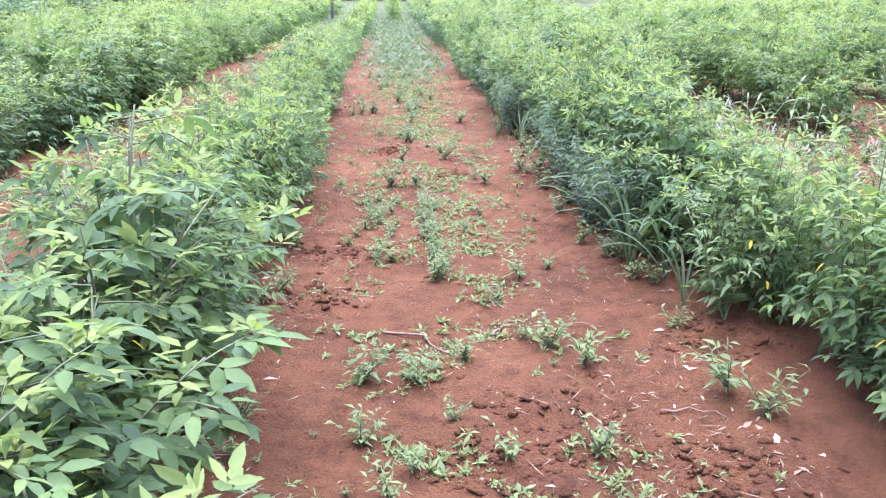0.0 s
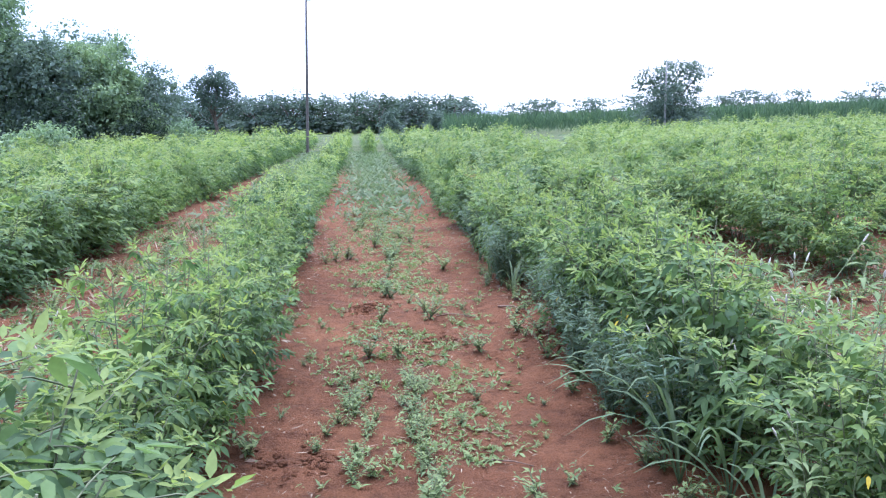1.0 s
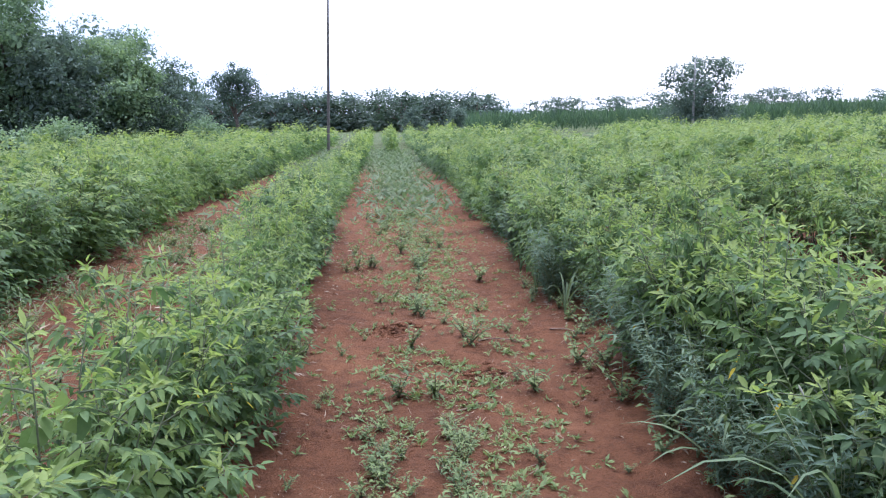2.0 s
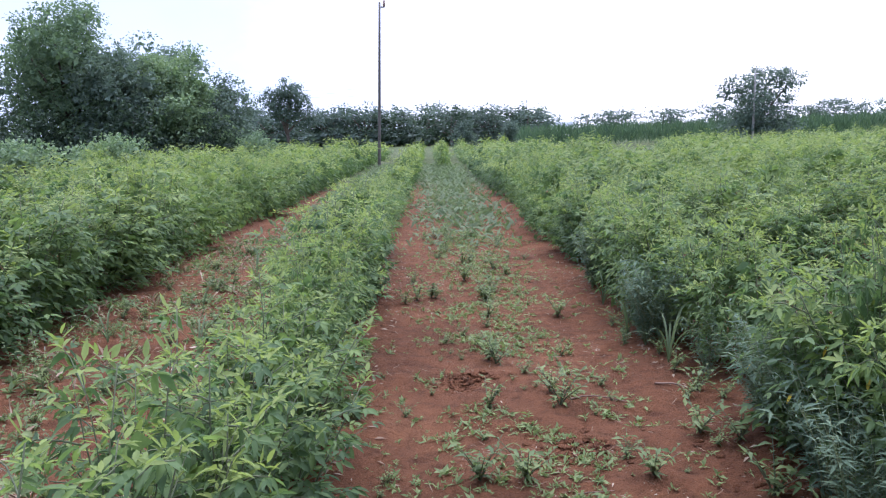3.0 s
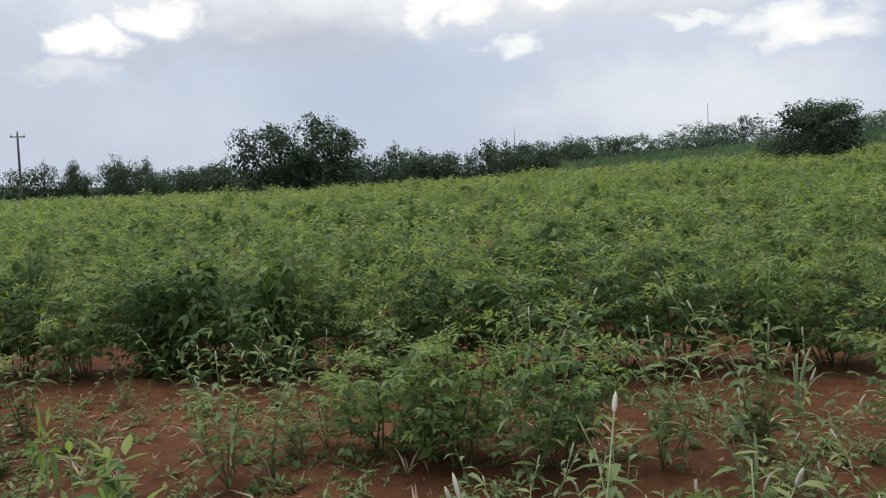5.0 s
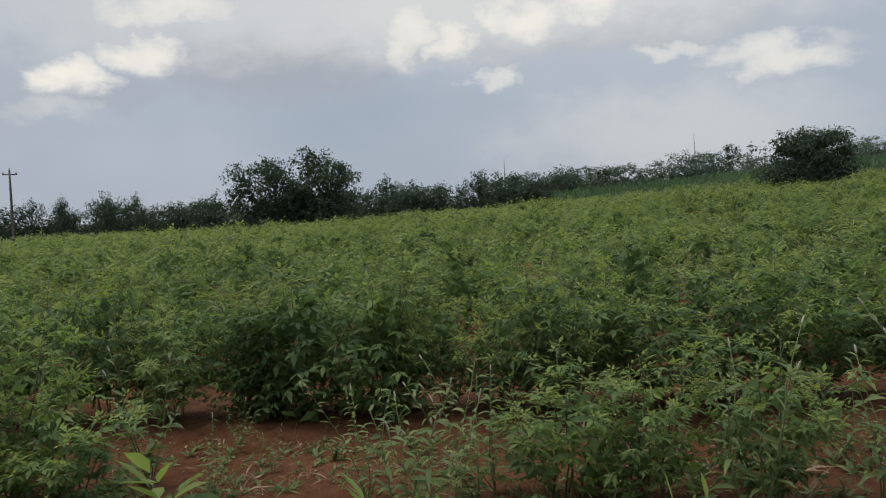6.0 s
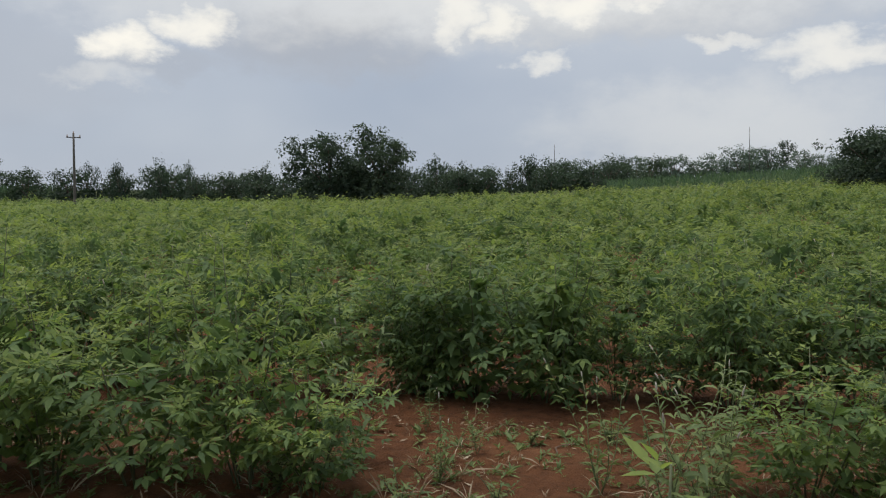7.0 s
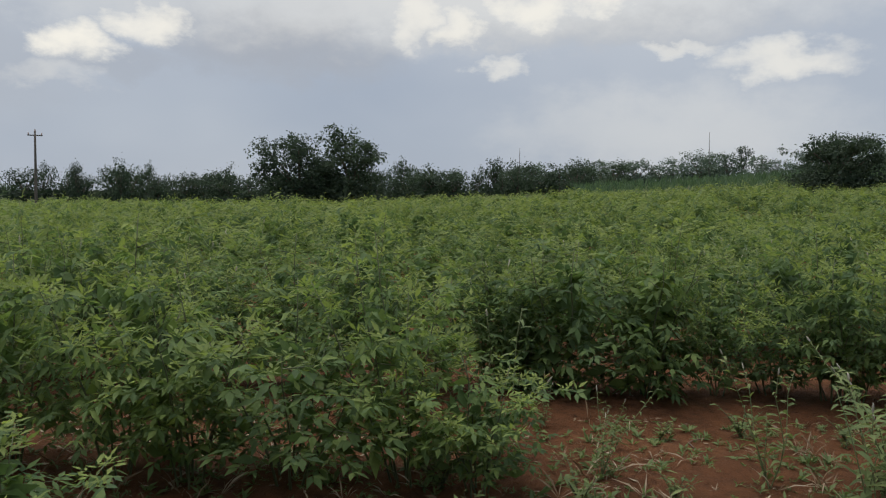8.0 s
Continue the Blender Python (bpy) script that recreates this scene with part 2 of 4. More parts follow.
WEED_LEAF = leaf_material("weed_leaf", [(0.05, (0.095, 0.140, 0.062)), (0.5, (0.150, 0.200, 0.082)), (0.95, (0.225, 0.272, 0.108))])
GRASS = leaf_material("grass_blade", [(0.05, (0.065, 0.105, 0.055)), (0.5, (0.11, 0.155, 0.080)), (0.95, (0.17, 0.215, 0.115))])
STRAW = leaf_material("dry_straw", [(0.05, (0.13, 0.08, 0.05)), (0.5, (0.23, 0.155, 0.10)), (0.95, (0.42, 0.34, 0.25))], through_light=0.1)
SPIKE = leaf_material("seed_spike", [(0.05, (0.28, 0.28, 0.20)), (0.5, (0.40, 0.38, 0.31)), (0.95, (0.56, 0.50, 0.46))], through_light=0.15)
BLUE_WEED = leaf_material("blue_green_weed_leaf", [(0.05, (0.072, 0.116, 0.078)), (0.5, (0.108, 0.164, 0.106)), (0.95, (0.160, 0.220, 0.134))], down=.2, spec=.15)
BRANCH = rough_material("dead_twig", [(0.3, (0.10, 0.06, 0.04)), (0.7, (0.22, 0.14, 0.10))], 30)
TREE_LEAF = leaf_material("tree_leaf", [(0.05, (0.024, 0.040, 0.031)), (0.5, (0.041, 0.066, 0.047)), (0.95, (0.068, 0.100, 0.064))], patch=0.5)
# light green leaf, lightened further for the haze over the left trees
BRIGHT_TREE_LEAF = leaf_material("light_tree_leaf", [(0.05, (0.105, 0.162, 0.104)), (0.5, (0.165, 0.238, 0.138)), (0.95, (0.235, 0.316, 0.165))], patch=0.5)
# blue raised in the leaf colour to stand for haze
HAZE_GREY_TREE_LEAF = leaf_material("haze_grey_tree_leaf", [(0.05, (0.090, 0.130, 0.106)), (0.5, (0.142, 0.196, 0.156)), (0.95, (0.205, 0.264, 0.190))], patch=0.5)
# aerial haze painted into the leaf colour: paler and bluer than the dark leaf
HAZE_TINTED_TREE_LEAF = leaf_material("haze_tinted_tree_leaf", [(0.05, (0.058, 0.088, 0.078)), (0.5, (0.094, 0.134, 0.116)), (0.95, (0.140, 0.186, 0.146))], patch=0.5)
BARK = rough_material("bark", [(0.3, (0.05, 0.04, 0.03)), (0.7, (0.13, 0.10, 0.08))], 8)
CANE = leaf_material("cane_leaf", [(0.05, (0.050, 0.090, 0.056)), (0.5, (0.085, 0.142, 0.080)), (0.95, (0.14, 0.205, 0.105))], patch=0.3)
CONCRETE = rough_material("pole_concrete", [(0.3, (0.20, 0.19, 0.18)), (0.7, (0.34, 0.33, 0.31))], 6)
POLE_WOOD = rough_material("pole_timber", [(0.3, (0.07, 0.06, 0.055)), (0.7, (0.14, 0.125, 0.11))], 5, stretch=(6, 6, 0.6))
IRON = rough_material("crossarm_iron", [(0.3, (0.08, 0.08, 0.08)), (0.7, (0.16, 0.15, 0.14))], 12, rough=0.6, metal=0.6)
CERAMIC = rough_material("insulator_ceramic", [(0.3, (0.20, 0.12, 0.09)), (0.7, (0.30, 0.20, 0.15))], 10, rough=0.25, bump=0.05)
SHED_WALL = rough_material("shed_plaster", [(0.3, (0.55, 0.54, 0.52)), (0.7, (0.75, 0.74, 0.72))], 1.5)
SHED_ROOF = rough_material("shed_roof_sheet", [(0.3, (0.22, 0.25, 0.29)), (0.7, (0.33, 0.36, 0.40))], 1.2, rough=0.6)

# ---- mesh helpers ----


def mesh_np(name, v, f, mat, smooth=False):
    """A mesh of triangles from arrays."""
    me = bpy.data.meshes.new(name)
    v = np.ascontiguousarray(v, dtype=np.float32)
    f = np.ascontiguousarray(f, dtype=np.int32)
    me.vertices.add(len(v))
    me.vertices.foreach_set("co", v.ravel())
    me.loops.add(f.size)
    me.loops.foreach_set("vertex_index", f.ravel())
    me.polygons.add(len(f))
    me.polygons.foreach_set("loop_start", np.arange(0, f.size, 3, dtype=np.int32))
    if smooth:
        me.polygons.foreach_set("use_smooth", np.ones(len(f), dtype=bool))
    me.update(calc_edges=True)
    me.validate()
    me.materials.append(mat)
    return me


def join(pieces):
    """Arrays (v, f) joined to one pair."""
    vs, fs, n = [], [], 0
    for v, f in pieces:
        if len(v):
            vs.append(v)
            fs.append(f + n)
            n += len(v)
    return (np.concatenate(vs), np.concatenate(fs)) if vs else (np.zeros((0, 3)), np.zeros((0, 3), int))


def unit(a):
    return a / np.maximum(np.linalg.norm(a, axis=-1, keepdims=True), 1e-9)


def blades(p, d, n, length, width, droop, fine=2):
    """Leaves: from p along d, face normal n; droop bends them down. fine 2: folded lance of eight triangles; 1: four; 0: two; -1: one."""
    k = len(p)
    d = unit(d)
    s = unit(np.cross(d, n))
    n = unit(np.cross(s, d))
    length = np.broadcast_to(np.asarray(length, float), (k,))[:, None]
    width = np.broadcast_to(np.asarray(width, float), (k,))[:, None]
    droop = np.broadcast_to(np.asarray(droop, float), (k,))[:, None]
    down = np.array([0, 0, -1.0])

    def at(t, w, fold=0.0):
        return p + d * length * t + s * width * w + n * width * fold + down * length * droop * t * t

    if fine == 2:
        pts = [at(0, 0), at(.27, -.45, .12), at(.27, 0, -.05), at(.27, .45, .12), at(.62, -.40, .12), at(.62, 0, -.05), at(.62, .40, .12), at(1, 0)]
        fc = [(0, 2, 1), (0, 3, 2), (1, 2, 5), (1, 5, 4), (2, 3, 6), (2, 6, 5), (4, 5, 7), (5, 6, 7)]
    elif fine == 1:
        pts = [at(0, 0), at(.4, -.48, .12), at(.45, 0, -.06), at(.4, .48, .12), at(1, 0)]
        fc = [(0, 2, 1), (0, 3, 2), (1, 2, 4), (2, 3, 4)]
    elif fine == -1:
        pts = [at(0, -.3), at(.4, .55), at(1, 0)]
        fc = [(0, 1, 2)]
    else:
        pts = [at(0, 0), at(.42, -.5), at(.42, .5), at(1, 0)]
        fc = [(0, 2, 1), (1, 2, 3)]
    v = np.stack(pts, 1).reshape(-1, 3)
    f = (np.array(fc)[None] + (np.arange(k) * len(pts))[:, None, None]).reshape(-1, 3)
    return v, f


def tubes(lines, sides=4):
    """Tapered tubes along polylines; each line is (points, radii)."""
    out = []
    for pts, rad in lines:
        pts = np.asarray(pts, float)
        tan = unit(np.gradient(pts, axis=0))
        ref = np.where(np.abs(tan[:, 2:3]) > 0.9, np.array([[1.0, 0, 0]]), np.array([[0, 0, 1.0]]))
        a = unit(np.cross(tan, ref))
        b = np.cross(tan, a)
        ang = np.arange(sides) * 2 * np.pi / sides
        ring = pts[:, None] + (a[:, None] * np.cos(ang)[None, :, None] + b[:, None] * np.sin(ang)[None, :, None]) * np.asarray(rad)[:, None, None]
        v = ring.reshape(-1, 3)
        f = []
        for i in range(len(pts) - 1):
            for j in range(sides):
                q = i * sides + j
                r = i * sides + (j + 1) % sides
                f += [(q, r, r + sides), (q, r + sides, q + sides)]
        m = len(v)
        v = np.concatenate([v, pts[-1:]])
        last = (len(pts) - 1) * sides
        f += [(last + j, last + (j + 1) % sides, m) for j in range(sides)]
        out.append((v, np.array(f)))
    return join(out)


def part(name, me, parent, label="", kind=""):
    ob = new(name, me)
    ob.parent = parent
    return tagged(ob, label, kind=kind)


def thing(name, label, category, group="", m=None):
    ob = new(name)
    ob.empty_display_size = 0.1
    if m is not None:
        ob.matrix_world = m
    return tagged(ob, label, category, group)


# ---- the lie of the land ----


def rise(x, y):
    """Height of the smooth ground: level along the lane, climbing gently far to the side."""
    x, y = np.asarray(x, float), np.asarray(y, float)
    a = np.maximum(0.0, x - 9.0)
    side = 0.026 * a * a / (a + 10.0)
    back = 0.040 * np.maximum(0.0, 28.0 - y) * np.clip((x - 9) / 60.0, 0, 1.6)
    far = 0.006 * np.maximum(0.0, np.hypot(x, y) - 95.0) * np.clip((x + 20) / 60.0, 0, 1)
    return side + back + far


def axis_steps(lo, hi, fine_lo, fine_hi, step, growth=1.16, biggest=60.0):
    mid = list(np.arange(fine_lo, fine_hi + 1e-6, step))
    up, s = [], step
    x = fine_hi
    while x < hi:
        s = min(s * growth, biggest)
        x += s
        up.append(x)
    down, s = [], step
    x = fine_lo
    while x > lo:
        s = min(s * growth, biggest)
        x -= s
        down.append(x)
    return np.array(down[::-1] + mid + up)


GRIDS = {}


def value_noise(x, y, size, seed):
    """Smooth noise in [-1, 1] with features of the given size."""
    if seed not in GRIDS:
        GRIDS[seed] = np.random.default_rng(seed).uniform(-1, 1, (128, 128))
    g = GRIDS[seed]
    u, w = x / size, y / size
    i, j = np.floor(u).astype(int), np.floor(w).astype(int)
    fu, fw = u - i, w - j
    fu, fw = fu * fu * (3 - 2 * fu), fw * fw * (3 - 2 * fw)
    i0, i1, j0, j1 = i % 128, (i + 1) % 128, j % 128, (j + 1) % 128
    return (g[i0, j0] * (1 - fu) + g[i1, j0] * fu) * (1 - fw) + (g[i0, j1] * (1 - fu) + g[i1, j1] * fu) * fw


# churned, cloddy patches: x, y, radius
CHURNED = [(0.55, 2.55, 0.42), (1.05, 2.15, 0.30), (-0.62, 4.0, 0.33), (-0.55, 4.85, 0.25), (-0.15, 8.3, 0.22), (0.42, 7.15, 0.2), (1.5, 3.2, 0.35), (1.75, 6.9, 0.6), (0.2, 2.2, 0.25)]


def relief(x, y):
    """The small lumps of the soil."""
    z = 0.026 * value_noise(x, y, 0.9, 5) + 0.017 * value_noise(x, y, 0.28, 6) + 0.009 * value_noise(x, y, 0.12, 7)
    for cx, cy, r in CHURNED:
        k = np.exp(-((x - cx) ** 2 + (y - cy) ** 2) / (r * r))
        z = z + k * (0.030 * value_noise(x, y, 0.09, 8) + 0.030 * value_noise(x, y, 0.19, 9))
    # ridges along the foot of the rows, shallow wheel ruts in the lane
    for c, h, w in ((-1.4, 0.05, 0.6), (1.75, 0.05, 0.5), (-4.0, 0.05, 0.6), (5.3, 0.05, 0.6), (7.7, 0.05, 0.6), (-0.35, -0.02, 0.25), (0.85, -0.02, 0.25)):
        z = z + h * np.exp(-((x - c) / w) ** 2)
    return z


def ground_z(x, y):
    return rise(x, y) + relief(np.asarray(x, float), np.asarray(y, float))


def build_ground():
    xs = axis_steps(-1500, 2500, -1.3, 6.8, 0.07, 1.2)
    ys = axis_steps(-1500, 2500, 1.6, 11.0, 0.07, 1.2)
    gx, gy = np.meshgrid(xs, ys)
    near = np.clip(1.5 - np.hypot(np.maximum(0, np.abs(gx - 2.5) - 5.1), np.maximum(0, np.abs(gy - 7.1) - 5.9)) / 12, 0, 1)
    gz = rise(np.minimum(gx, 300), np.clip(gy, -200, 400)) + relief(gx, gy) * near
    v = np.stack([gx, gy, gz], -1).reshape(-1, 3)
    ny, nx = gx.shape
    idx = np.arange(nx * ny).reshape(ny, nx)
    a, b, c, d = idx[:-1, :-1].ravel(), idx[:-1, 1:].ravel(), idx[1:, 1:].ravel(), idx[1:, :-1].ravel()
    f = np.concatenate([np.stack([a, b, c], 1), np.stack([a, c, d], 1)])
    ob = new("ground", mesh_np("ground", v, f, SOIL, smooth=True))
    tagged(ob, "bare red laterite soil, crusted and cloddy between crop rows", "ground", kind="structure")


build_ground()

# ---- the pigeon pea crop ----


def bush(seed, high, wide, stems, branches, per_branch, fine, size, low=0.28, slim=0.37, spires=5, skirt=0, three=True, plume=0, core=0, fresh=.7):
    """A pigeon pea bush at the origin: arrays of its stems, grown leaves and young shoots. Three leaflets to a leaf."""
    g = np.random.default_rng(seed)
    lines, pts, outs, young, tips = [], [], [], [], []
    for i in range(stems):
        az = 2 * np.pi * (i + g.uniform(-.3, .3)) / max(1, stems - 1)
        out = np.array([np.cos(az), np.sin(az), 0])
        reach = wide * g.uniform(.3, .8) if i else wide * 0.1
        top = high * g.uniform(.86, 1.12) * (1 - .42 * (reach / wide) ** 1.5)
        t = np.linspace(0, 1, 6)
        line = out * wide * g.uniform(.04, .2) + out * (reach * t ** 1.3)[:, None] + np.array([0, 0, 1.0]) * (top * t)[:, None]
        line[1:-1, :2] += g.normal(0, .012, (4, 2))
        lines.append((line, np.linspace(.009, .003, 6)))
        for q in range(spires):
            u = 0.80 + 0.20 * (q + g.uniform(0, 1)) / spires
            tips.append([np.interp(u, t, line[:, k]) for k in range(3)])
            la = g.uniform(0, 2 * np.pi)
            young.append([np.cos(la), np.sin(la), g.uniform(.15, .5) + 1.2 * max(0, u - .93) / .07])
        for q in range(plume):                            # leaves close about the stem, widest below the middle
            u = low + (1 - low) * g.uniform(0, 1) ** .85
            at = np.array([np.interp(u, t, line[:, k]) for k in range(3)])
            la = g.uniform(0, 2 * np.pi)
            od = np.array([np.cos(la), np.sin(la), 0])
            r = wide * (.04 + .36 * (1 - u) ** .7) * g.uniform(.3, 1)
            # top leaves take the young colour, which also paints the lit crown
            if u > .82:
                tips.append(at + od * r * .5)
                young.append(od + np.array([0, 0, g.uniform(.1, .8)]))
            else:
                pts.append(at + od * r)
                outs.append(od + np.array([0, 0, g.uniform(-.35, .35)]))
        for j in range(branches):
            tb = low + (0.97 - low) * (j + g.uniform(0, 1)) / branches
            st = np.array([np.interp(tb, t, line[:, k]) for k in range(3)])
            aa = az + g.uniform(-1.7, 1.7) if i else g.uniform(0, 2 * np.pi)
            od = np.array([np.cos(aa), np.sin(aa), 0])
            ln = wide * g.uniform(.4, .85) * (1.1 - .5 * tb)
            up = g.uniform(.1, .75)
            bt = np.linspace(0, 1, 4)
            bl = st + od * (ln * bt)[:, None] + np.array([0, 0, 1.0]) * (ln * up * bt ** 1.2 - ln * .25 * bt ** 3)[:, None]
            bl[:, 2] = np.clip(bl[:, 2], .06, high * 1.02)
            if fine == 2 or (fine >= 0 and j % 3 == 0):
                lines.append((bl[::1 if fine == 2 else 3], np.linspace(.004, .002, 4)[::1 if fine == 2 else 3]))
            for q in range(per_branch):
                u = (q + g.uniform(.15, 1.0)) / per_branch
                pts.append([np.interp(u, bt, bl[:, k]) for k in range(3)])
                la = aa + g.uniform(-1.6, 1.6)
                outs.append([np.cos(la), np.sin(la), g.uniform(-.2, .35)])
            if tb > fresh:
                for q in range(4 if fine > 0 else 1):
                    tips.append(bl[-1] - (bl[-1] - bl[-2]) * .25 * q)
                    la = g.uniform(0, 2 * np.pi)
                    young.append([np.cos(la), np.sin(la), g.uniform(.3, 1.3)])

    for j in range(skirt):                                # low side shoots that close the foot of the bush
        aa = g.uniform(0, 2 * np.pi)
        od = np.array([np.cos(aa), np.sin(aa), 0])
        r0, z0 = wide * g.uniform(.1, .35), g.uniform(.05, .38) * high
        for q in range(4):
            pts.append(od * (r0 + wide * .55 * (q + g.uniform(0, 1)) / 4) + np.array([0, 0, z0 + .05 * q]))
            la = aa + g.uniform(-1.6, 1.6)
            outs.append([np.cos(la), np.sin(la), g.uniform(-.3, .3)])

    inner = np.zeros((core, 3))                           # the shaded leaves inside the bush
    if core:
        ca, cu = g.uniform(0, 2 * np.pi, core), g.uniform(0, 1, core)
        cr = wide * (.62 - .42 * cu) * np.sqrt(g.uniform(0, 1, core))
        inner = np.stack([np.cos(ca) * cr, np.sin(ca) * cr, high * (low * .9 + (.76 - low * .9) * cu)], 1)

    def leaves(pts, outs, size, stiff):
        narrow = .75 if stiff else 1.0
        pts, outs = np.array(pts), unit(np.array(outs))
        k = len(pts)
        ends = pts + outs * g.uniform(.02, .05, k)[:, None]
        up = np.array([0, 0, 1.0]) + g.normal(0, .28, (k, 3)) + outs * .15
        side = unit(np.cross(outs, up))
        ln = size * g.uniform(.68, 1.25, k)
        got = []
        if not three:
            return blades(ends, outs - np.array([0, 0, .25]), up, ln * 1.6, ln * .62, g.uniform(.1, .6, k), fine)
        for turn, scale, fwd in ((0.0, 1.0, .02), (0.95, .86, 0), (-0.95, .86, 0)):
            d = outs * np.cos(turn) + side * np.sin(turn) + g.normal(0, .12, (k, 3))
            d[:, 2] -= g.uniform(-.08, .46, k) * (1 - stiff)
            got.append(blades(ends + outs * fwd, d, up, ln * scale, ln * scale * narrow * g.uniform(slim - .05, slim + .05, k), g.uniform(.05, .42, k) * (1 - .6 * stiff), fine))
        return join(got)

    stem = tubes(lines, 4 if fine == 2 else 3)
    grown = leaves(pts, outs, size, 0.0)
    if core:
        big = size * g.uniform(1.3, 2.0, core)
        aim = g.normal(0, 1, (core, 3)) * np.array([1, 1, .5])
        grown = join([grown, blades(inner - unit(aim) * big[:, None] * .5, aim, g.normal(0, 1, (core, 3)), big, big * .55, .2, 0)])
    return stem, grown, leaves(tips, young, size * .9, .8)


def clear(spans, y):
    return any(a <= y <= b for a, b in spans)


# rows of the crop: x of the row, its planted stretches along y, width, height, how bare it is below
NEAR_ROWS = [
    (-1.26, [(0.55, 3.5)], 0.64, 1.12, 0.10),
    (-1.22, [(3.5, 5.2)], 0.43, 1.03, 0.10),
    (-1.18, [(5.2, 9.0)], 0.38, 0.95, 0.10),
    (-1.25, [(9.0, 14.0)], 0.46, 1.12, 0.10),
    (-4.05, [(6.5, 14.0)], 0.54, 1.25, 0.10),
    (2.06, [(2.0, 3.2)], 0.48, 0.98, 0.1),
    (1.92, [(3.2, 4.1)], 0.38, 0.90, 0.1),
    (1.72, [(4.2, 5.0)], 0.44, 0.98, 0.10),
    (1.74, [(5.0, 5.7)], 0.46, 1.10, 0.10),
    (1.70, [(5.7, 6.6)], 0.44, 1.15, 0.10),
    (1.86, [(5.85, 6.05), (6.4, 6.55)], 0.20, 1.22, 0.10),
    (1.66, [(6.6, 7.4)], 0.45, 1.03, 0.10),
    (2.12, [(5.45, 7.2)], 0.46, 1.06, 0.10),
    (1.68, [(8.1, 10.2)], 0.45, 1.06, 0.10),
    (1.66, [(10.2, 14.0)], 0.47, 1.12, 0.10),
    (5.3, [(2.3, 3.3), (4.85, 6.2)], 0.54, 1.12, 0.3),
    (5.25, [(8.7, 9.3)], 0.46, 1.18, 0.3),
    (5.2, [(9.75, 10.9), (11.5, 15.0)], 0.60, 1.22, 0.3),
    (3.55, [(10.5, 15.0)], 0.5, 1.15, 0.1),
    (7.65, [(1.8, 5.9), (8.6, 16.0)], 0.62, 1.30, 0.3),
    (7.65, [(7.4, 8.6)], 0.54, 1.30, 0.1),
    (7.75, [(5.9, 7.4)], 0.54, 1.22, 0.3),
]
PEA_LABEL = "bushy grey-green pigeon pea plant with pale young shoots"


def build_near_crop():
    kinds = {}
    for key, fine, low, stems, branches in (("close", 2, .08, 7, 7), ("full", 1, .06, 7, 7), ("leggy", 1, .17, 7, 7), ("back", 0, .04, 7, 5)):
        kinds[key] = []
        for s in range(5):
            stem, grown, shoots = bush(100 + s + len(key) * 31, 1.2, 0.6, stems, branches, 5 if key == "close" else 6, fine, {"close": .086, "full": .082, "leggy": .080, "back": .086}[key], low, fresh={"close": .84, "leggy": .55, "back": .6}.get(key, .72), spires=3 if key == "close" else 5, skirt=5 if key == "leggy" else 18, plume={"close": 14, "full": 18, "leggy": 24, "back": 56}[key], slim=.47 if key in ("close", "leggy") else .42, core={"close": 60, "full": 80, "leggy": 80, "back": 130}[key])
            ob = thing("pigeon_pea_plant", PEA_LABEL, "crop plant", "pigeon pea plants along the lane", pose(0, 0, -50))
            part("stem", mesh_np("pea_stem", *stem, PEA_STEM), ob, kind="stuff")
            part("foliage", mesh_np("pea_foliage", *grown, PEA_LEAF, smooth=fine > 0), ob, kind="stuff")
            part("young_growth", mesh_np("pea_young", *shoots, PEA_LIT_YOUNG, smooth=fine > 0), ob, "pale yellow-green young shoots, coloured as lit tops", kind="stuff")
            if key == "close" and s < 3:
                gy = np.random.default_rng(190 + s)
                aa = gy.uniform(0, 6.28, 3)
                at = np.stack([np.cos(aa) * .42, np.sin(aa) * .42, gy.uniform(.35, .7, 3)], 1)
                part("yellowed_leaf", mesh_np("yellowed_leaf", *blades(at, at * np.array([1, 1, -.6]), np.tile([0, 0, 1.0], (3, 1)), .062, .026, .3, 2), YELLOW_LEAF), ob, "yellowed dying leaflets", kind="stuff")
            kinds[key].append(ob)
    g = np.random.default_rng(11)
    used = set()
    for rx, spans, wide, high, low in NEAR_ROWS:
        for a, b in spans:
            y = a + 0.1
            while y < b:
                key = "leggy" if low > .2 else "close" if abs(rx) < 2.5 and y < (7.2 if rx < 0 else 8.0) else "back" if abs(rx) > 3 or y > 9.5 else "full"
                k = kinds[key][int(g.integers(0, 5))]
                x = rx + g.normal(0, .08)
                wild = 1.0 if abs(rx) < 3 else 1.7
                h = high / 1.2 * (1 + wild * g.uniform(-.2, .12))
                w = wide / 0.6 * (1 + wild * g.uniform(-.2, .15)) * (1.2 if wild > 1 and key != "leggy" else 1)
                m = pose(x, y, float(ground_z(x, y)) - 0.01, g.normal(0, 3), g.normal(0, 3), g.uniform(0, 360))
                if k.name in used:
                    c = copy_thing(k, m)
                else:
                    used.add(k.name)
                    c = k
                    c.matrix_world = m
                c.scale = (w, w, h)
                y += g.uniform(.27, .44) * (.8 if key == "close" else 1) * (1.5 if wild > 1 else 1)
    for group in kinds.values():
        for ob in group:
            if ob.name not in used:
                for o in (*ob.children_recursive, ob):
                    bpy.data.objects.remove(o)


build_near_crop()


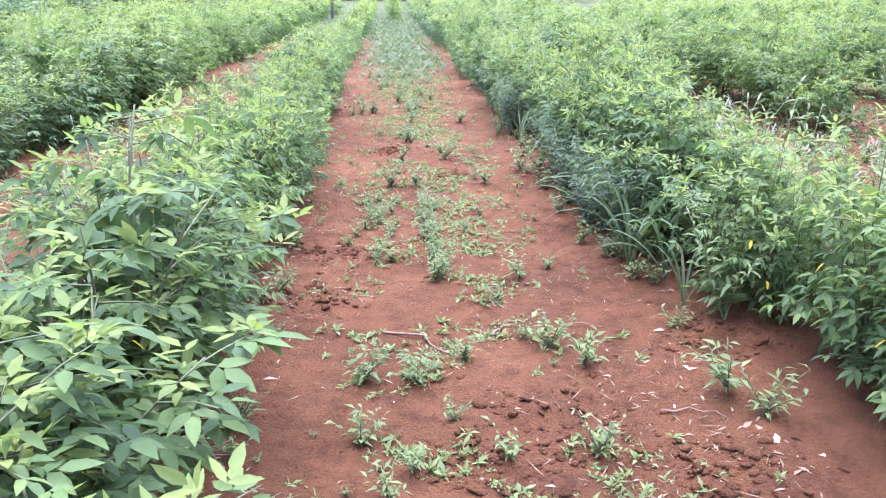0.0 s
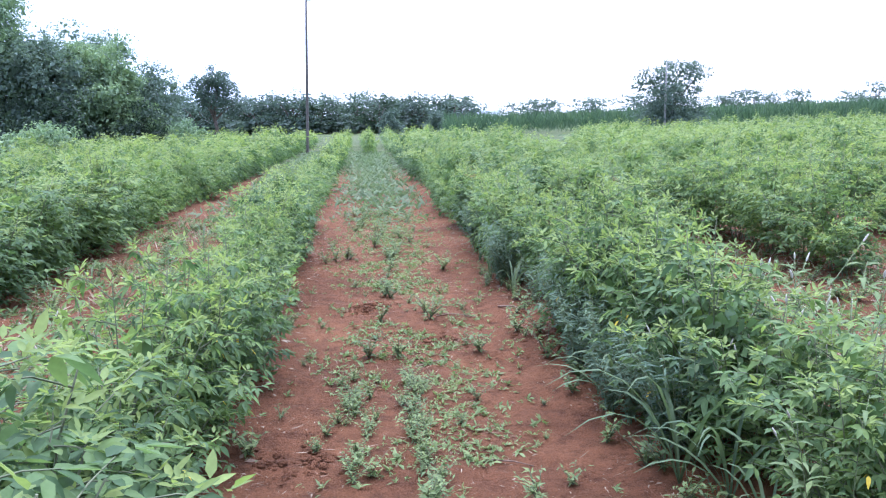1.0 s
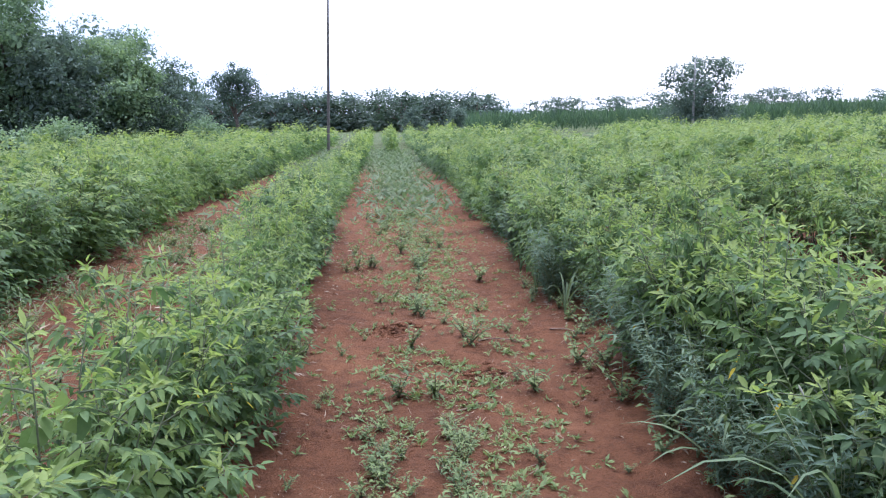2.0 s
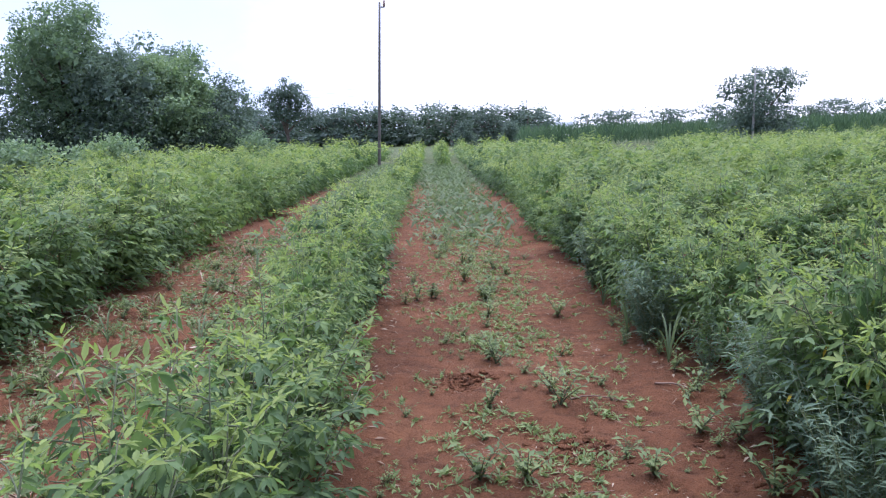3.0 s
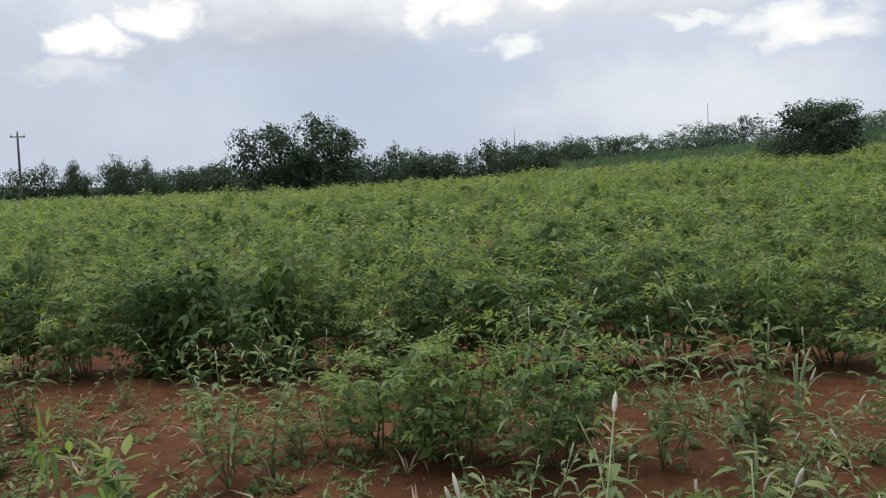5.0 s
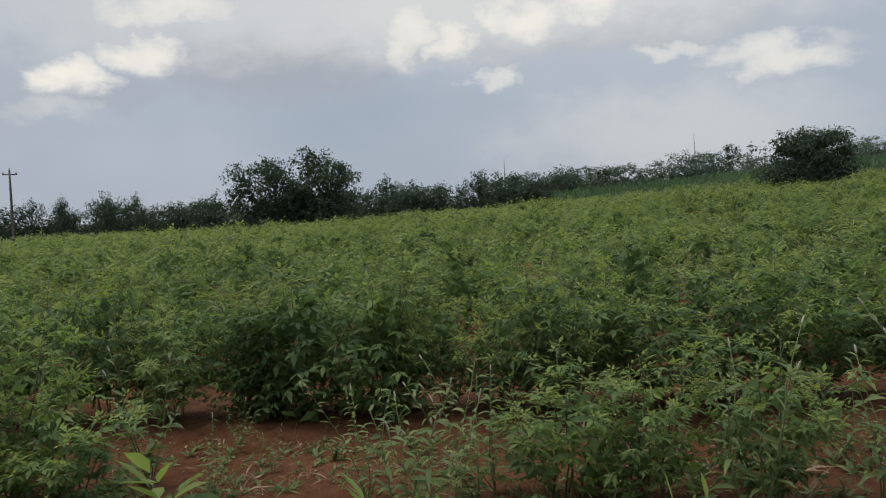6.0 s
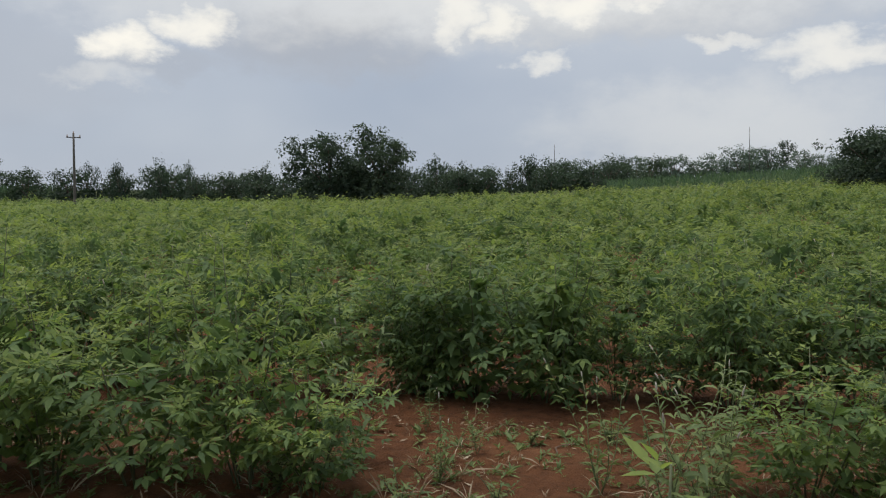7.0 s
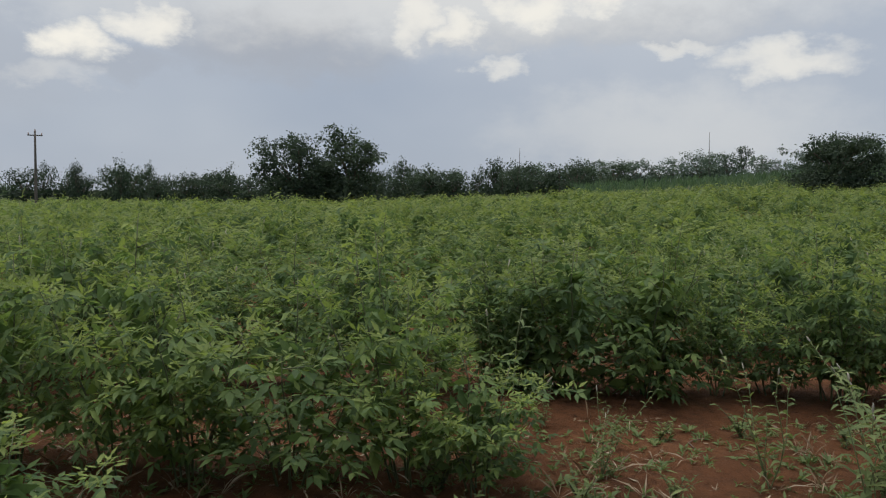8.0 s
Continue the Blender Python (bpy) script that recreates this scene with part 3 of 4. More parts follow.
def scatter_bushes(name, label, places, kinds, g):
    """Many bushes joined to one object: places are x, y, width and height factors."""
    lists = ([], [])
    for x, y, w, h in places:
        k = kinds[int(g.integers(0, len(kinds)))]
        a = g.uniform(0, 2 * np.pi)
        rot = np.array([[np.cos(a), -np.sin(a), 0], [np.sin(a), np.cos(a), 0], [0, 0, 1]])
        for dst, (v, f) in zip(lists, (k[1], k[2])):
            dst.append(((v @ rot.T) * np.array([w, w, h]) + np.array([x, y, float(rise(x, y))]), f))
    if not lists[0]:
        return None
    ob = thing(name, label, "crop row")
    for pname, dst, mat in (("foliage", lists[0], PEA_LEAF), ("young_growth", lists[1], PEA_LIT_YOUNG)):
        v, f = join(dst)
        part(pname, mesh_np(pname, v, f, mat), ob, kind="stuff")
    return ob


def build_far_crop():
    models = {
        "mid": [bush(300 + s, 1.2, .64, 6, 3, 3, -1, .098, .05, slim=.44, spires=4, skirt=8, plume=58, core=110) for s in range(6)],
        "far": [bush(400 + s, 1.2, .66, 6, 2, 3, -1, .105, .08, spires=4, three=False, plume=62, core=60) for s in range(6)],
        "farthest": [bush(450 + s, 1.2, .66, 5, 1, 3, -1, .16, .1, spires=4, three=False, plume=26, core=24) for s in range(6)],
    }
    labels = {
        "mid": "row of grey-green pigeon pea bushes farther off in the field",
        "far": "distant row of green pigeon pea merging into the field",
        "farthest": "far stretch of a pigeon pea row near the field's end",
    }
    g = np.random.default_rng(21)
    rows = [(-1.28, 14, 60), (-4.05, 14, 62)] + [(-6.5 - 2.45 * i, 10 + 8.0 * i, 62) for i in range(5)]
    rows += [(1.62, 14, 62), (3.55, 15, 64), (5.3, 15, 66), (7.7, 16, 68), (0.2, 45, 62), (5.3, -1, 2.2), (7.7, -2, 1.7)]
    rows += [(10.1 + 2.4 * i, -2 - 0.51 * 2.4 * i, min(70, 40 + 8 * i)) for i in range(26)]
    for rx, y0, y1 in rows:
        places = {"mid": [], "far": [], "farthest": []}
        y = y0
        while y < y1:
            d = math.hypot(max(0, abs(rx - 1) - 1), max(0, abs(y - 5) - 4))
            key = "mid" if d < 13.5 else "far" if d < 32 else "farthest"
            x = rx + g.normal(0, .2 if abs(rx) > 4.5 else .07)
            cut = value_noise(np.array(x), np.array(y), 2.0, 31) > (0.62 if rx > 3 else .86)
            tall = (1.0 + 0.30 * float(value_noise(np.array(x), np.array(y), 1.5, 33))) * g.uniform(.72, 1.14)
            if not cut:
                lo, hi = {"mid": (.75, 1.3), "far": (.8, 1.3), "farthest": (.85, 1.35)}[key]
                if abs(rx) < 3:
                    lo, hi, tall = lo * .75, hi * .68, tall * .92
                places[key].append((x, y, g.uniform(lo, hi), tall))
            y += {"mid": g.uniform(.5, .95), "far": g.uniform(.55, 1.0), "farthest": g.uniform(.8, 1.2)}[key]
        for key, spots in places.items():
            scatter_bushes("crop_row", labels[key], spots, models[key], g)


build_far_crop()

# ---- trees ----


class Stock:
    """Models of one kind of plant: the first use takes the model itself, each further use a copy."""

    def __init__(self, models):
        self.models, self.used = models, set()

    def put(self, k, m, size):
        ob = self.models[k % len(self.models)]
        if ob.name in self.used:
            ob = copy_thing(ob, m)
        else:
            self.used.add(ob.name)
            ob.matrix_world = m
        ob.scale = size if isinstance(size, tuple) else (size, size, size)

    def tidy(self):
        for ob in self.models:
            if ob.name not in self.used:
                for o in (*ob.children_recursive, ob):
                    bpy.data.objects.remove(o)


def crown_arrays(g, lobes, count, leaf, fine=0, body=.7):
    """Leaves over the shells of several lobes, in small clumps with gaps between."""
    total = sum(r[0] * r[1] for _, r in lobes)
    out = []
    for c, r in lobes:
        n = max(4, int(count * r[0] * r[1] / total / 9))
        d = unit(g.normal(0, 1, (n, 3)))
        d[:, 2] = np.where(d[:, 2] < -.55, -d[:, 2], d[:, 2])
        cl = np.asarray(c) + d * np.asarray([r[0], r[0], r[1]]) * g.uniform(.55, 1.06, (n, 1))
        p = (cl[:, None] + g.normal(0, leaf * .95, (n, 9, 3)) * np.array([1, 1, .7])).reshape(-1, 3)
        dd = (d[:, None] + g.normal(0, .8, (n, 9, 3))).reshape(-1, 3)
        nn = np.array([0, 0, 1.0]) + g.normal(0, .6, p.shape)
        lg = leaf * g.uniform(.7, 1.4, len(p))
        out.append(blades(p, dd, nn, lg, lg * .55, .25, fine))
        m = max(5, int(n * body))                                # inner leaves, seen as the dark body of the crown
        q = np.asarray(c) + unit(g.normal(0, 1, (m, 3))) * np.asarray([r[0], r[0], r[1]]) * g.uniform(.2, .78, (m, 1))
        big = min(min(r) * .8, leaf * 2.4) * g.uniform(.7, 1.1, m)
        out.append(blades(q - np.array([0, 0, .3]) * big[:, None], g.normal(0, 1, (m, 3)), g.normal(0, 1, (m, 3)), big, big * .7, .1, fine))
    return join(out)


def make_tree(name, label, x, y, high, wide, seed, leaf=0.3, count=5000, mat=None, trunk_part=0.3, lobes_n=7, squash=0.8, group="", clear_trunk=True, body=.7, tufted=7):
    g = np.random.default_rng(seed)
    ob = thing(name, label, "shrub" if high < 3.2 else "tree", group, pose(x, y, float(rise(x, y)) - 0.05))
    lobes, lines = [], []
    fork = high * trunk_part
    lines.append((np.array([[0, 0, 0], [.03 * wide, 0, fork * .5], [0, .02 * wide, fork]]), np.array([.035, .028, .024]) * high))
    for i in range(lobes_n):
        a = 2 * np.pi * i / lobes_n + g.uniform(-.4, .4)
        rr = wide * .5 * g.uniform(.25, .68)
        hz = fork + (high - fork) * g.uniform(.25, .72)
        if i == 0:
            rr, hz = wide * .06, high * .78
        r = (wide * g.uniform(.2, .3), (high - fork) * g.uniform(.22, .32) * squash / .8)
        c = np.array([np.cos(a) * rr, np.sin(a) * rr, min(hz, high - r[1])])
        lobes.append((c, r))
        lines.append((np.array([[0, 0, fork * .9], c * np.array([.45, .45, 0]) + np.array([0, 0, fork * .4 + c[2] * .6]), c]), np.array([.02, .012, .004]) * high))
    tufts = []
    if tufted:                                                   # each limb's foliage parts into rounded tufts with gaps between
        for c, r in lobes:
            r = np.array([r[0], r[0], r[1]])
            tufts.append((c, (r[0] * .55, r[2] * .55)))
            for d in unit(g.normal(0, 1, (tufted, 3)) + np.array([0, 0, .35])):
                k = g.uniform(.30, .48)
                tufts.append((c + d * r * (1.06 - k * .6), (r[0] * k, r[2] * k * .85)))
        lobes = tufts
    if not clear_trunk:
        for i in range(6):
            a = i * 1.05 + g.uniform(-.3, .3)
            lobes.append((np.array([np.cos(a) * wide * .27, np.sin(a) * wide * .27, high * .24]), (wide * .26, high * .24)))
    part("trunk", mesh_np("trunk", *tubes(lines, 6), BARK, smooth=True), ob)
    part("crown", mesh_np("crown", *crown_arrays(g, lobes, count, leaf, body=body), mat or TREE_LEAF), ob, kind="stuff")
    return ob


TREES = [
    # name, label, x, y, height, width, options
    ("tree", "tall leafy tree at the edge of the field", -15.2, 50, 7.6, 6.6, dict(count=20800, leaf=.17, lobes_n=11, clear_trunk=False, mat=BRIGHT_TREE_LEAF, trunk_part=.2, body=1.5)),
    ("tree", "tall leafy tree with a broken outline", -21.0, 49, 10.0, 8.4, dict(count=28800, leaf=.17, lobes_n=13, clear_trunk=False, mat=BRIGHT_TREE_LEAF, trunk_part=.2, body=1.5)),
    ("tree", "tall leafy tree among others at the field's edge", -27, 47, 9.6, 8.5, dict(mat=HAZE_GREY_TREE_LEAF, count=24000, leaf=.17, lobes_n=12, clear_trunk=False, trunk_part=.2, body=1.5)),
    ("tree", "dense dark tree beside the field", -13.6, 53, 6.0, 5.0, dict(mat=HAZE_GREY_TREE_LEAF, count=12800, leaf=.17, clear_trunk=False, trunk_part=.15)),
    ("tree", "leafy tree behind the front trees", -18.0, 55, 9.2, 7.5, dict(mat=HAZE_GREY_TREE_LEAF, count=18000, leaf=.17, lobes_n=9, clear_trunk=False, trunk_part=.15, body=1.5)),
    ("tree", "leafy tree with sky showing through its top", -17.6, 48.5, 8.3, 6.4, dict(count=18000, leaf=.17, lobes_n=9, clear_trunk=False, mat=HAZE_GREY_TREE_LEAF, trunk_part=.2, body=1.5)),
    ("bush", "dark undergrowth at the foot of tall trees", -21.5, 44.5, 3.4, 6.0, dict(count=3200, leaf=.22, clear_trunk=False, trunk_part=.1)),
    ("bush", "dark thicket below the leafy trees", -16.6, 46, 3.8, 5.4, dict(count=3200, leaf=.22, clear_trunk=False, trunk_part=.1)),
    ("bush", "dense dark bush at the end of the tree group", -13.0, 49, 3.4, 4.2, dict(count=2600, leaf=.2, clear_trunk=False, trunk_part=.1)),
    ("tree", "wide leafy tree at the field's edge", -34, 45, 9.5, 9, dict(mat=HAZE_GREY_TREE_LEAF, count=9000, leaf=.3, lobes_n=11, clear_trunk=False, trunk_part=.2, body=1.5)),
    ("tree", "solitary dark tree with an open crown", -15.4, 86, 8.0, 7.6, dict(mat=HAZE_TINTED_TREE_LEAF, count=7500, leaf=.21)),
    ("tree", "broad dark tree standing behind a pole", 30.2, 77, 7.6, 7.8, dict(mat=HAZE_TINTED_TREE_LEAF, count=12000, leaf=.21, trunk_part=.2, clear_trunk=False)),
    ("tree", "dark round-topped tree, half of a pair", 61.0, 63.5, 5.4, 5.8, dict(body=1.6, count=9000, leaf=.21, clear_trunk=False, trunk_part=.2)),
    ("tree", "dark tree with a taller crown, half of a pair", 64.5, 60.3, 6.6, 6.2, dict(count=12000, leaf=.21, clear_trunk=False, trunk_part=.2)),
    ("tree", "dark spreading tree with an open crown above the crop", 71.6, 28.2, 7.8, 7.8, dict(count=9750, leaf=.21, lobes_n=9, clear_trunk=False, trunk_part=.2, body=1.3)),
    ("tree", "dark tree with two high tufts above the crop", 71.0, 23.2, 8.3, 6.6, dict(count=8400, leaf=.21, lobes_n=7, trunk_part=.25, clear_trunk=False, body=1.2)),
    ("tree", "dark domed tree on the rise of the field", 68.0, -17.6, 6.0, 8.0, dict(count=9600, leaf=.21, clear_trunk=False, trunk_part=.15, squash=.7, lobes_n=10, body=2.0, tufted=3)),
    ("tree", "low dark tree filling the foot of a pair", 71.6, 25.9, 5.2, 6.4, dict(count=5400, leaf=.21, lobes_n=7, trunk_part=.12, clear_trunk=False, body=1.6)),
    ("bush", "dark green conical bush at the field's end", 2.4, 67.5, 2.9, 1.9, dict(mat=HAZE_TINTED_TREE_LEAF, count=1500, leaf=.16, clear_trunk=False, trunk_part=.1)),
    ("bush", "dark green conical bush beside the lane's end", 5.95, 67.6, 2.7, 1.6, dict(mat=HAZE_TINTED_TREE_LEAF, count=1400, leaf=.16, clear_trunk=False, trunk_part=.1)),
    ("bush", "light green bush with yellow flowers", -12.6, 27, 1.9, 3.0, dict(count=2600, leaf=.15, clear_trunk=False, trunk_part=.1, mat=BRIGHT_TREE_LEAF)),
    ("bush", "low light green bush at the field's edge", -14.5, 38, 2.0, 3.6, dict(count=2200, leaf=.16, clear_trunk=False, trunk_part=.1, mat=BRIGHT_TREE_LEAF)),
    ("bush", "low rounded bush below the tall trees", -11.0, 50, 2.2, 4.5, dict(count=2600, leaf=.16, clear_trunk=False, trunk_part=.1, mat=BRIGHT_TREE_LEAF)),
]


def build_trees():
    for i, (name, label, x, y, h, w, opts) in enumerate(TREES):
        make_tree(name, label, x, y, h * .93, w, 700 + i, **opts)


build_trees()


def build_tree_line():
    """The belt of trees on the skyline."""
    g = np.random.default_rng(41)

    def stock_of(mat, label, first):
        return Stock([make_tree("skyline_tree", label, 0, -900 - i, 5.0, 6.0, first + i, leaf=.28, count=1100, mat=mat, body=1.9, lobes_n=7, tufted=2,
                                clear_trunk=False, trunk_part=.15, group="trees along the skyline") for i in range(5)])

    # this stock's grey-green includes the haze put into its leaf colour
    grey = stock_of(HAZE_TINTED_TREE_LEAF, "distant grey-green tree in the belt along the skyline", 800)
    dark = stock_of(TREE_LEAF, "distant dark tree in the belt beside the field", 810)

    def put(stock, x, y, h, w):
        stock.put(int(g.integers(0, 5)), pose(x, y, float(rise(x, y)) - 0.1, 0, 0, g.uniform(0, 360)), (w / 6.0, w / 6.0, h / 5.0))

    for i in range(34):                                   # behind the end of the lane
        put(dark if i % 3 == 0 else grey, -36 + i * 1.55 + g.normal(0, .8), 118 + g.normal(0, 4), g.uniform(4.8, 6.2), g.uniform(8, 12))
    for i in range(26):                                   # beyond the cane
        put(grey, 16 + i * 4.6 + g.normal(0, 1.8), 150 - i * 1.2 + g.normal(0, 5), g.uniform(4.0, 6.6), g.uniform(6.5, 10))
    for i in range(40):                                   # behind the side of the field
        put(dark, 110 + g.normal(0, 3), 100 - i * 2.55 + g.normal(0, .7), (3.3 if i < 14 else 3.7 if i < 32 else 2.8) + 3.2 * g.uniform(0, 1) ** 1.1, g.uniform(3.2, 7.5))
    for i in range(26):
        put(dark, 122 + g.normal(0, 3), 72 - i * 3.1 + g.normal(0, .9), g.uniform(4.0, 6.0), g.uniform(5, 9))
    for i in range(26):                                   # woods on the rise beyond, paler by the haze in their leaf colour
        put(grey, 152 + g.normal(0, 4), 8 - i * 2.9 + g.normal(0, .9), g.uniform(3.8, 6.0), g.uniform(6, 10))
    grey.tidy()
    dark.tidy()
    make_tree("conical_tree", "small pointed tree on the rise behind the field", 161, -35.5, 6.8, 4.2, 830, leaf=.3, count=900, clear_trunk=False, trunk_part=.1, lobes_n=4)


build_tree_line()


def build_cane():
    """The tall cane beyond the far end of the crop."""
    for label, x0, x1, y0, y1, high, n in (("dense field of tall green cane", 9, 118, 86, 104, 2.9, 18000),
                                            ("pale green strip of tall grass on the rise", 82, 102, -50, 2, 1.9, 9000)):
        g = np.random.default_rng(int(n))
        x, y = g.uniform(x0, x1, n), g.uniform(0, 1, n) ** 1.8 * (y1 - y0) + y0
        tall = high * (1 + .14 * value_noise(x, y, 3.0, 55))
        p = np.stack([x, y, rise(x, y) + g.uniform(0, .55, n) * tall], 1)
        d = np.stack([g.normal(0, .35, n), g.normal(0, .35, n), np.ones(n)], 1)
        nn = np.stack([g.normal(0, 1, n), g.normal(0, 1, n), g.normal(0, .3, n)], 1)
        v, f = blades(p, d, nn, high * g.uniform(.42, .62, n), .10, .15, 0)
        tagged(new("cane_field", mesh_np("cane_field", v, f, CANE)), label, "crop field", kind="stuff")


build_cane()

# ---- poles ----


def box_arrays(c, s):
    c, s = np.asarray(c, float), np.asarray(s, float) / 2
    v = np.array([[i, j, k] for i in (-1, 1) for j in (-1, 1) for k in (-1, 1)]) * s + c
    f = np.array([(0, 1, 3), (0, 3, 2), (4, 6, 7), (4, 7, 5), (0, 4, 5), (0, 5, 1), (2, 3, 7), (2, 7, 6), (0, 2, 6), (0, 6, 4), (1, 5, 7), (1, 7, 3)])
    return v, f


def make_pole(label, x, y, high, mat, lean=(0, 0), arms=1, thick=.13, turn=0, hook=False):
    ob = thing("utility_pole", label, "pole", m=pose(x, y, float(rise(x, y)) - .1, lean[0], lean[1], turn))
    t = np.linspace(0, 1, 5)
    part("post", mesh_np("post", *tubes([(np.stack([t * 0, t * 0, t * high], 1), thick * (1 - .4 * t))], 8), mat, smooth=True), ob)
    if hook:
        part("bracket", mesh_np("bracket", *box_arrays((.12, 0, high - .25), (.3, .06, .06)), IRON), ob)
        part("insulator", mesh_np("insulator", *tubes([(np.array([[.24, 0, high - .25], [.24, 0, high - .12], [.24, 0, high - .05], [.24, 0, high + .1]]), np.array([.03, .08, .05, .06]))], 8), CERAMIC, smooth=True), ob)
    for i in range(arms):
        z = high - .35 - .7 * i
        arm = part("crossarm", mesh_np("crossarm", *box_arrays((0, -.1, z), (1.15, .09, .09)), IRON), ob)
        for ix in (-.5, 0, .5):
            zz = z if ix else z + .3
            part("insulator", mesh_np("insulator", *tubes([(np.array([[ix, -.1, zz], [ix, -.1, zz + .1], [ix, -.1, zz + .12], [ix, -.1, zz + .22]]), np.array([.03, .07, .04, .05]))], 8), CERAMIC, smooth=True), arm)
    return ob


make_pole("tall thin dark timber pole leaning slightly in the crop", -3.25, 46.3, 8.75, POLE_WOOD, (0, 1.6), arms=0, thick=.09, hook=True)
make_pole("grey concrete utility pole in front of a tree", 28.6, 74.6, 6.6, CONCRETE, arms=0, thick=.13)
make_pole("dark utility pole with a crossarm at the field's edge", 64.4, 49.0, 7.0, POLE_WOOD, arms=1, turn=122)
make_pole("distant utility pole with crossarms", 102, 130, 8.4, CONCRETE, arms=2, turn=-38)

# ---- weeds, litter, loose soil ----


def herb(seed, high, stems, per_stem, length, slim, fine=1, spread=.5, erect=.4):
    """A low herb: arrays of its stems and leaves."""
    g = np.random.default_rng(seed)
    lines, pts, outs = [], [], []
    for i in range(stems):
        a = g.uniform(0, 2 * np.pi)
        top = high * g.uniform(.6, 1.0)
        out = np.array([np.cos(a), np.sin(a), 0]) * high * spread * g.uniform(.2, 1.0)
        t = np.linspace(0, 1, 4)
        line = out * (t ** 1.4)[:, None] + np.array([0, 0, 1.0]) * (top * t)[:, None]
        lines.append((line, np.linspace(.003, .0012, 4)))
        for q in range(per_stem):
            u = .12 + .88 * (q + g.uniform(0, 1)) / per_stem
            pts.append([np.interp(u, t, line[:, k]) for k in range(3)])
            b = g.uniform(0, 2 * np.pi)
            outs.append([np.cos(b), np.sin(b), g.uniform(.1, .9) * erect * 2])
    k = len(pts)
    ln = length * g.uniform(.6, 1.25, k)
    return tubes(lines, 3), blades(np.array(pts), np.array(outs), np.array([0, 0, 1.0]) + g.normal(0, .3, (k, 3)), ln, ln * slim, g.uniform(.1, .6, k), fine)


def arcs(seed, count, reach, high, width, steps=7):
    """Long grass blades that rise and arch over."""
    g = np.random.default_rng(seed)
    out = []
    for i in range(count):
        a = g.uniform(0, 2 * np.pi)
        d = np.array([np.cos(a), np.sin(a), 0])
        s = np.array([-d[1], d[0], 0])
        r, h = reach * g.uniform(.4, 1.0), high * g.uniform(.55, 1.0)
        t = np.linspace(0, 1, steps)
        mid = d * (r * t ** 1.3)[:, None] + np.array([0, 0, 1.0]) * (h * (2.1 * t - 1.35 * t ** 2.3))[:, None]
        w = width * g.uniform(.7, 1.2) * np.minimum(1, .45 + 1.6 * t) * (1 - t ** 3)
        left, right = mid + s * w[:, None] * .5, mid - s * w[:, None] * .5
        mid = mid - np.array([0, 0, .15]) * w[:, None]
        v = np.stack([left, mid, right], 1).reshape(-1, 3)
        f = []
        for q in range(steps - 1):
            b = q * 3
            f += [(b, b + 1, b + 4), (b, b + 4, b + 3), (b + 1, b + 2, b + 5), (b + 1, b + 5, b + 4)]
        out.append((v, np.array(f)))
    return join(out)


def lane_weed_models():
    out = []
    for s in range(6):
        stem, leaf = herb(500 + s, .15, 8, 8, .048, .26 + .06 * (s % 3), spread=.8, erect=.5)
        ob = thing("weed", "small green weed sprouting from the red soil", "weed", "weeds in the lane", pose(0, 0, -50))
        part("stem", mesh_np("weed_stem", *stem, PEA_STEM), ob, kind="stuff")
        part("foliage", mesh_np("weed_foliage", *leaf, WEED_LEAF), ob, kind="stuff")
        out.append(ob)
    return Stock(out)


def spike_weed_models():
    """Upright branching weeds: narrow leaves all the way up leaning stems, a pale flower spike on some tips."""
    out = []
    for s in range(6):
        g = np.random.default_rng(540 + s)
        lines, spikes, pts, outs, size = [], [], [], [], []
        a0 = g.uniform(0, 6.28)
        for i in range(5):
            a = a0 + i * 1.26 + g.uniform(-.4, .4)
            od = np.array([np.cos(a), np.sin(a), 0])
            high, lean = g.uniform(.5, .98), g.uniform(.1, .5)
            t = np.linspace(0, 1, 6)
            bend = g.uniform(-.06, .06, 2)
            line = od * (lean * high * t ** 1.25)[:, None] + np.array([0, 0, 1.0]) * (high * (t - .12 * lean * t * t))[:, None]
            line[:, :2] += bend * np.sin(t * 5)[:, None]
            lines.append((line, np.linspace(.0046, .0018, 6)))
            for q in range(18):
                u = .1 + .89 * ((q + g.uniform(0, .8)) / 18) ** .8
                pts.append([np.interp(u, t, line[:, k]) for k in range(3)])
                la = q * 2.4 + g.uniform(-.5, .5)
                outs.append([np.cos(la), np.sin(la), g.uniform(.25, .9)])
                size.append((1.2 - .55 * u) * g.uniform(.7, 1.15))
            if g.uniform() < .6:
                d = unit(line[-1] - line[-2])
                k = g.uniform(.035, .065)
                spikes.append((np.array([line[-1], line[-1] + d * k * .3, line[-1] + d * k * .75, line[-1] + d * k]), np.array([.003, .006, .0045, .001])))
        ln = .135 * np.array(size)
        n = len(pts)
        leaf = blades(np.array(pts), np.array(outs), np.array([0, 0, 1.0]) + g.normal(0, .3, (n, 3)), ln, ln * g.uniform(.19, .27, n), g.uniform(.2, .75, n), 2)
        ob = thing("spike_weed", "tall branching weed with narrow leaves and pale seed spikes", "weed", "tall weeds among the crop", pose(0, 0, -50))
        part("stem", mesh_np("spike_stem", *tubes(lines, 4), WEED_STEM, smooth=True), ob, kind="stuff")
        part("foliage", mesh_np("spike_foliage", *leaf, WEED_LEAF), ob, kind="stuff")
        for v, f in (tubes([line], 5) for line in spikes):
            part("seed_spike", mesh_np("seed_spike", v, f, SPIKE, smooth=True), ob, "pale pinkish cream seed spike")
        out.append(ob)
    return Stock(out)


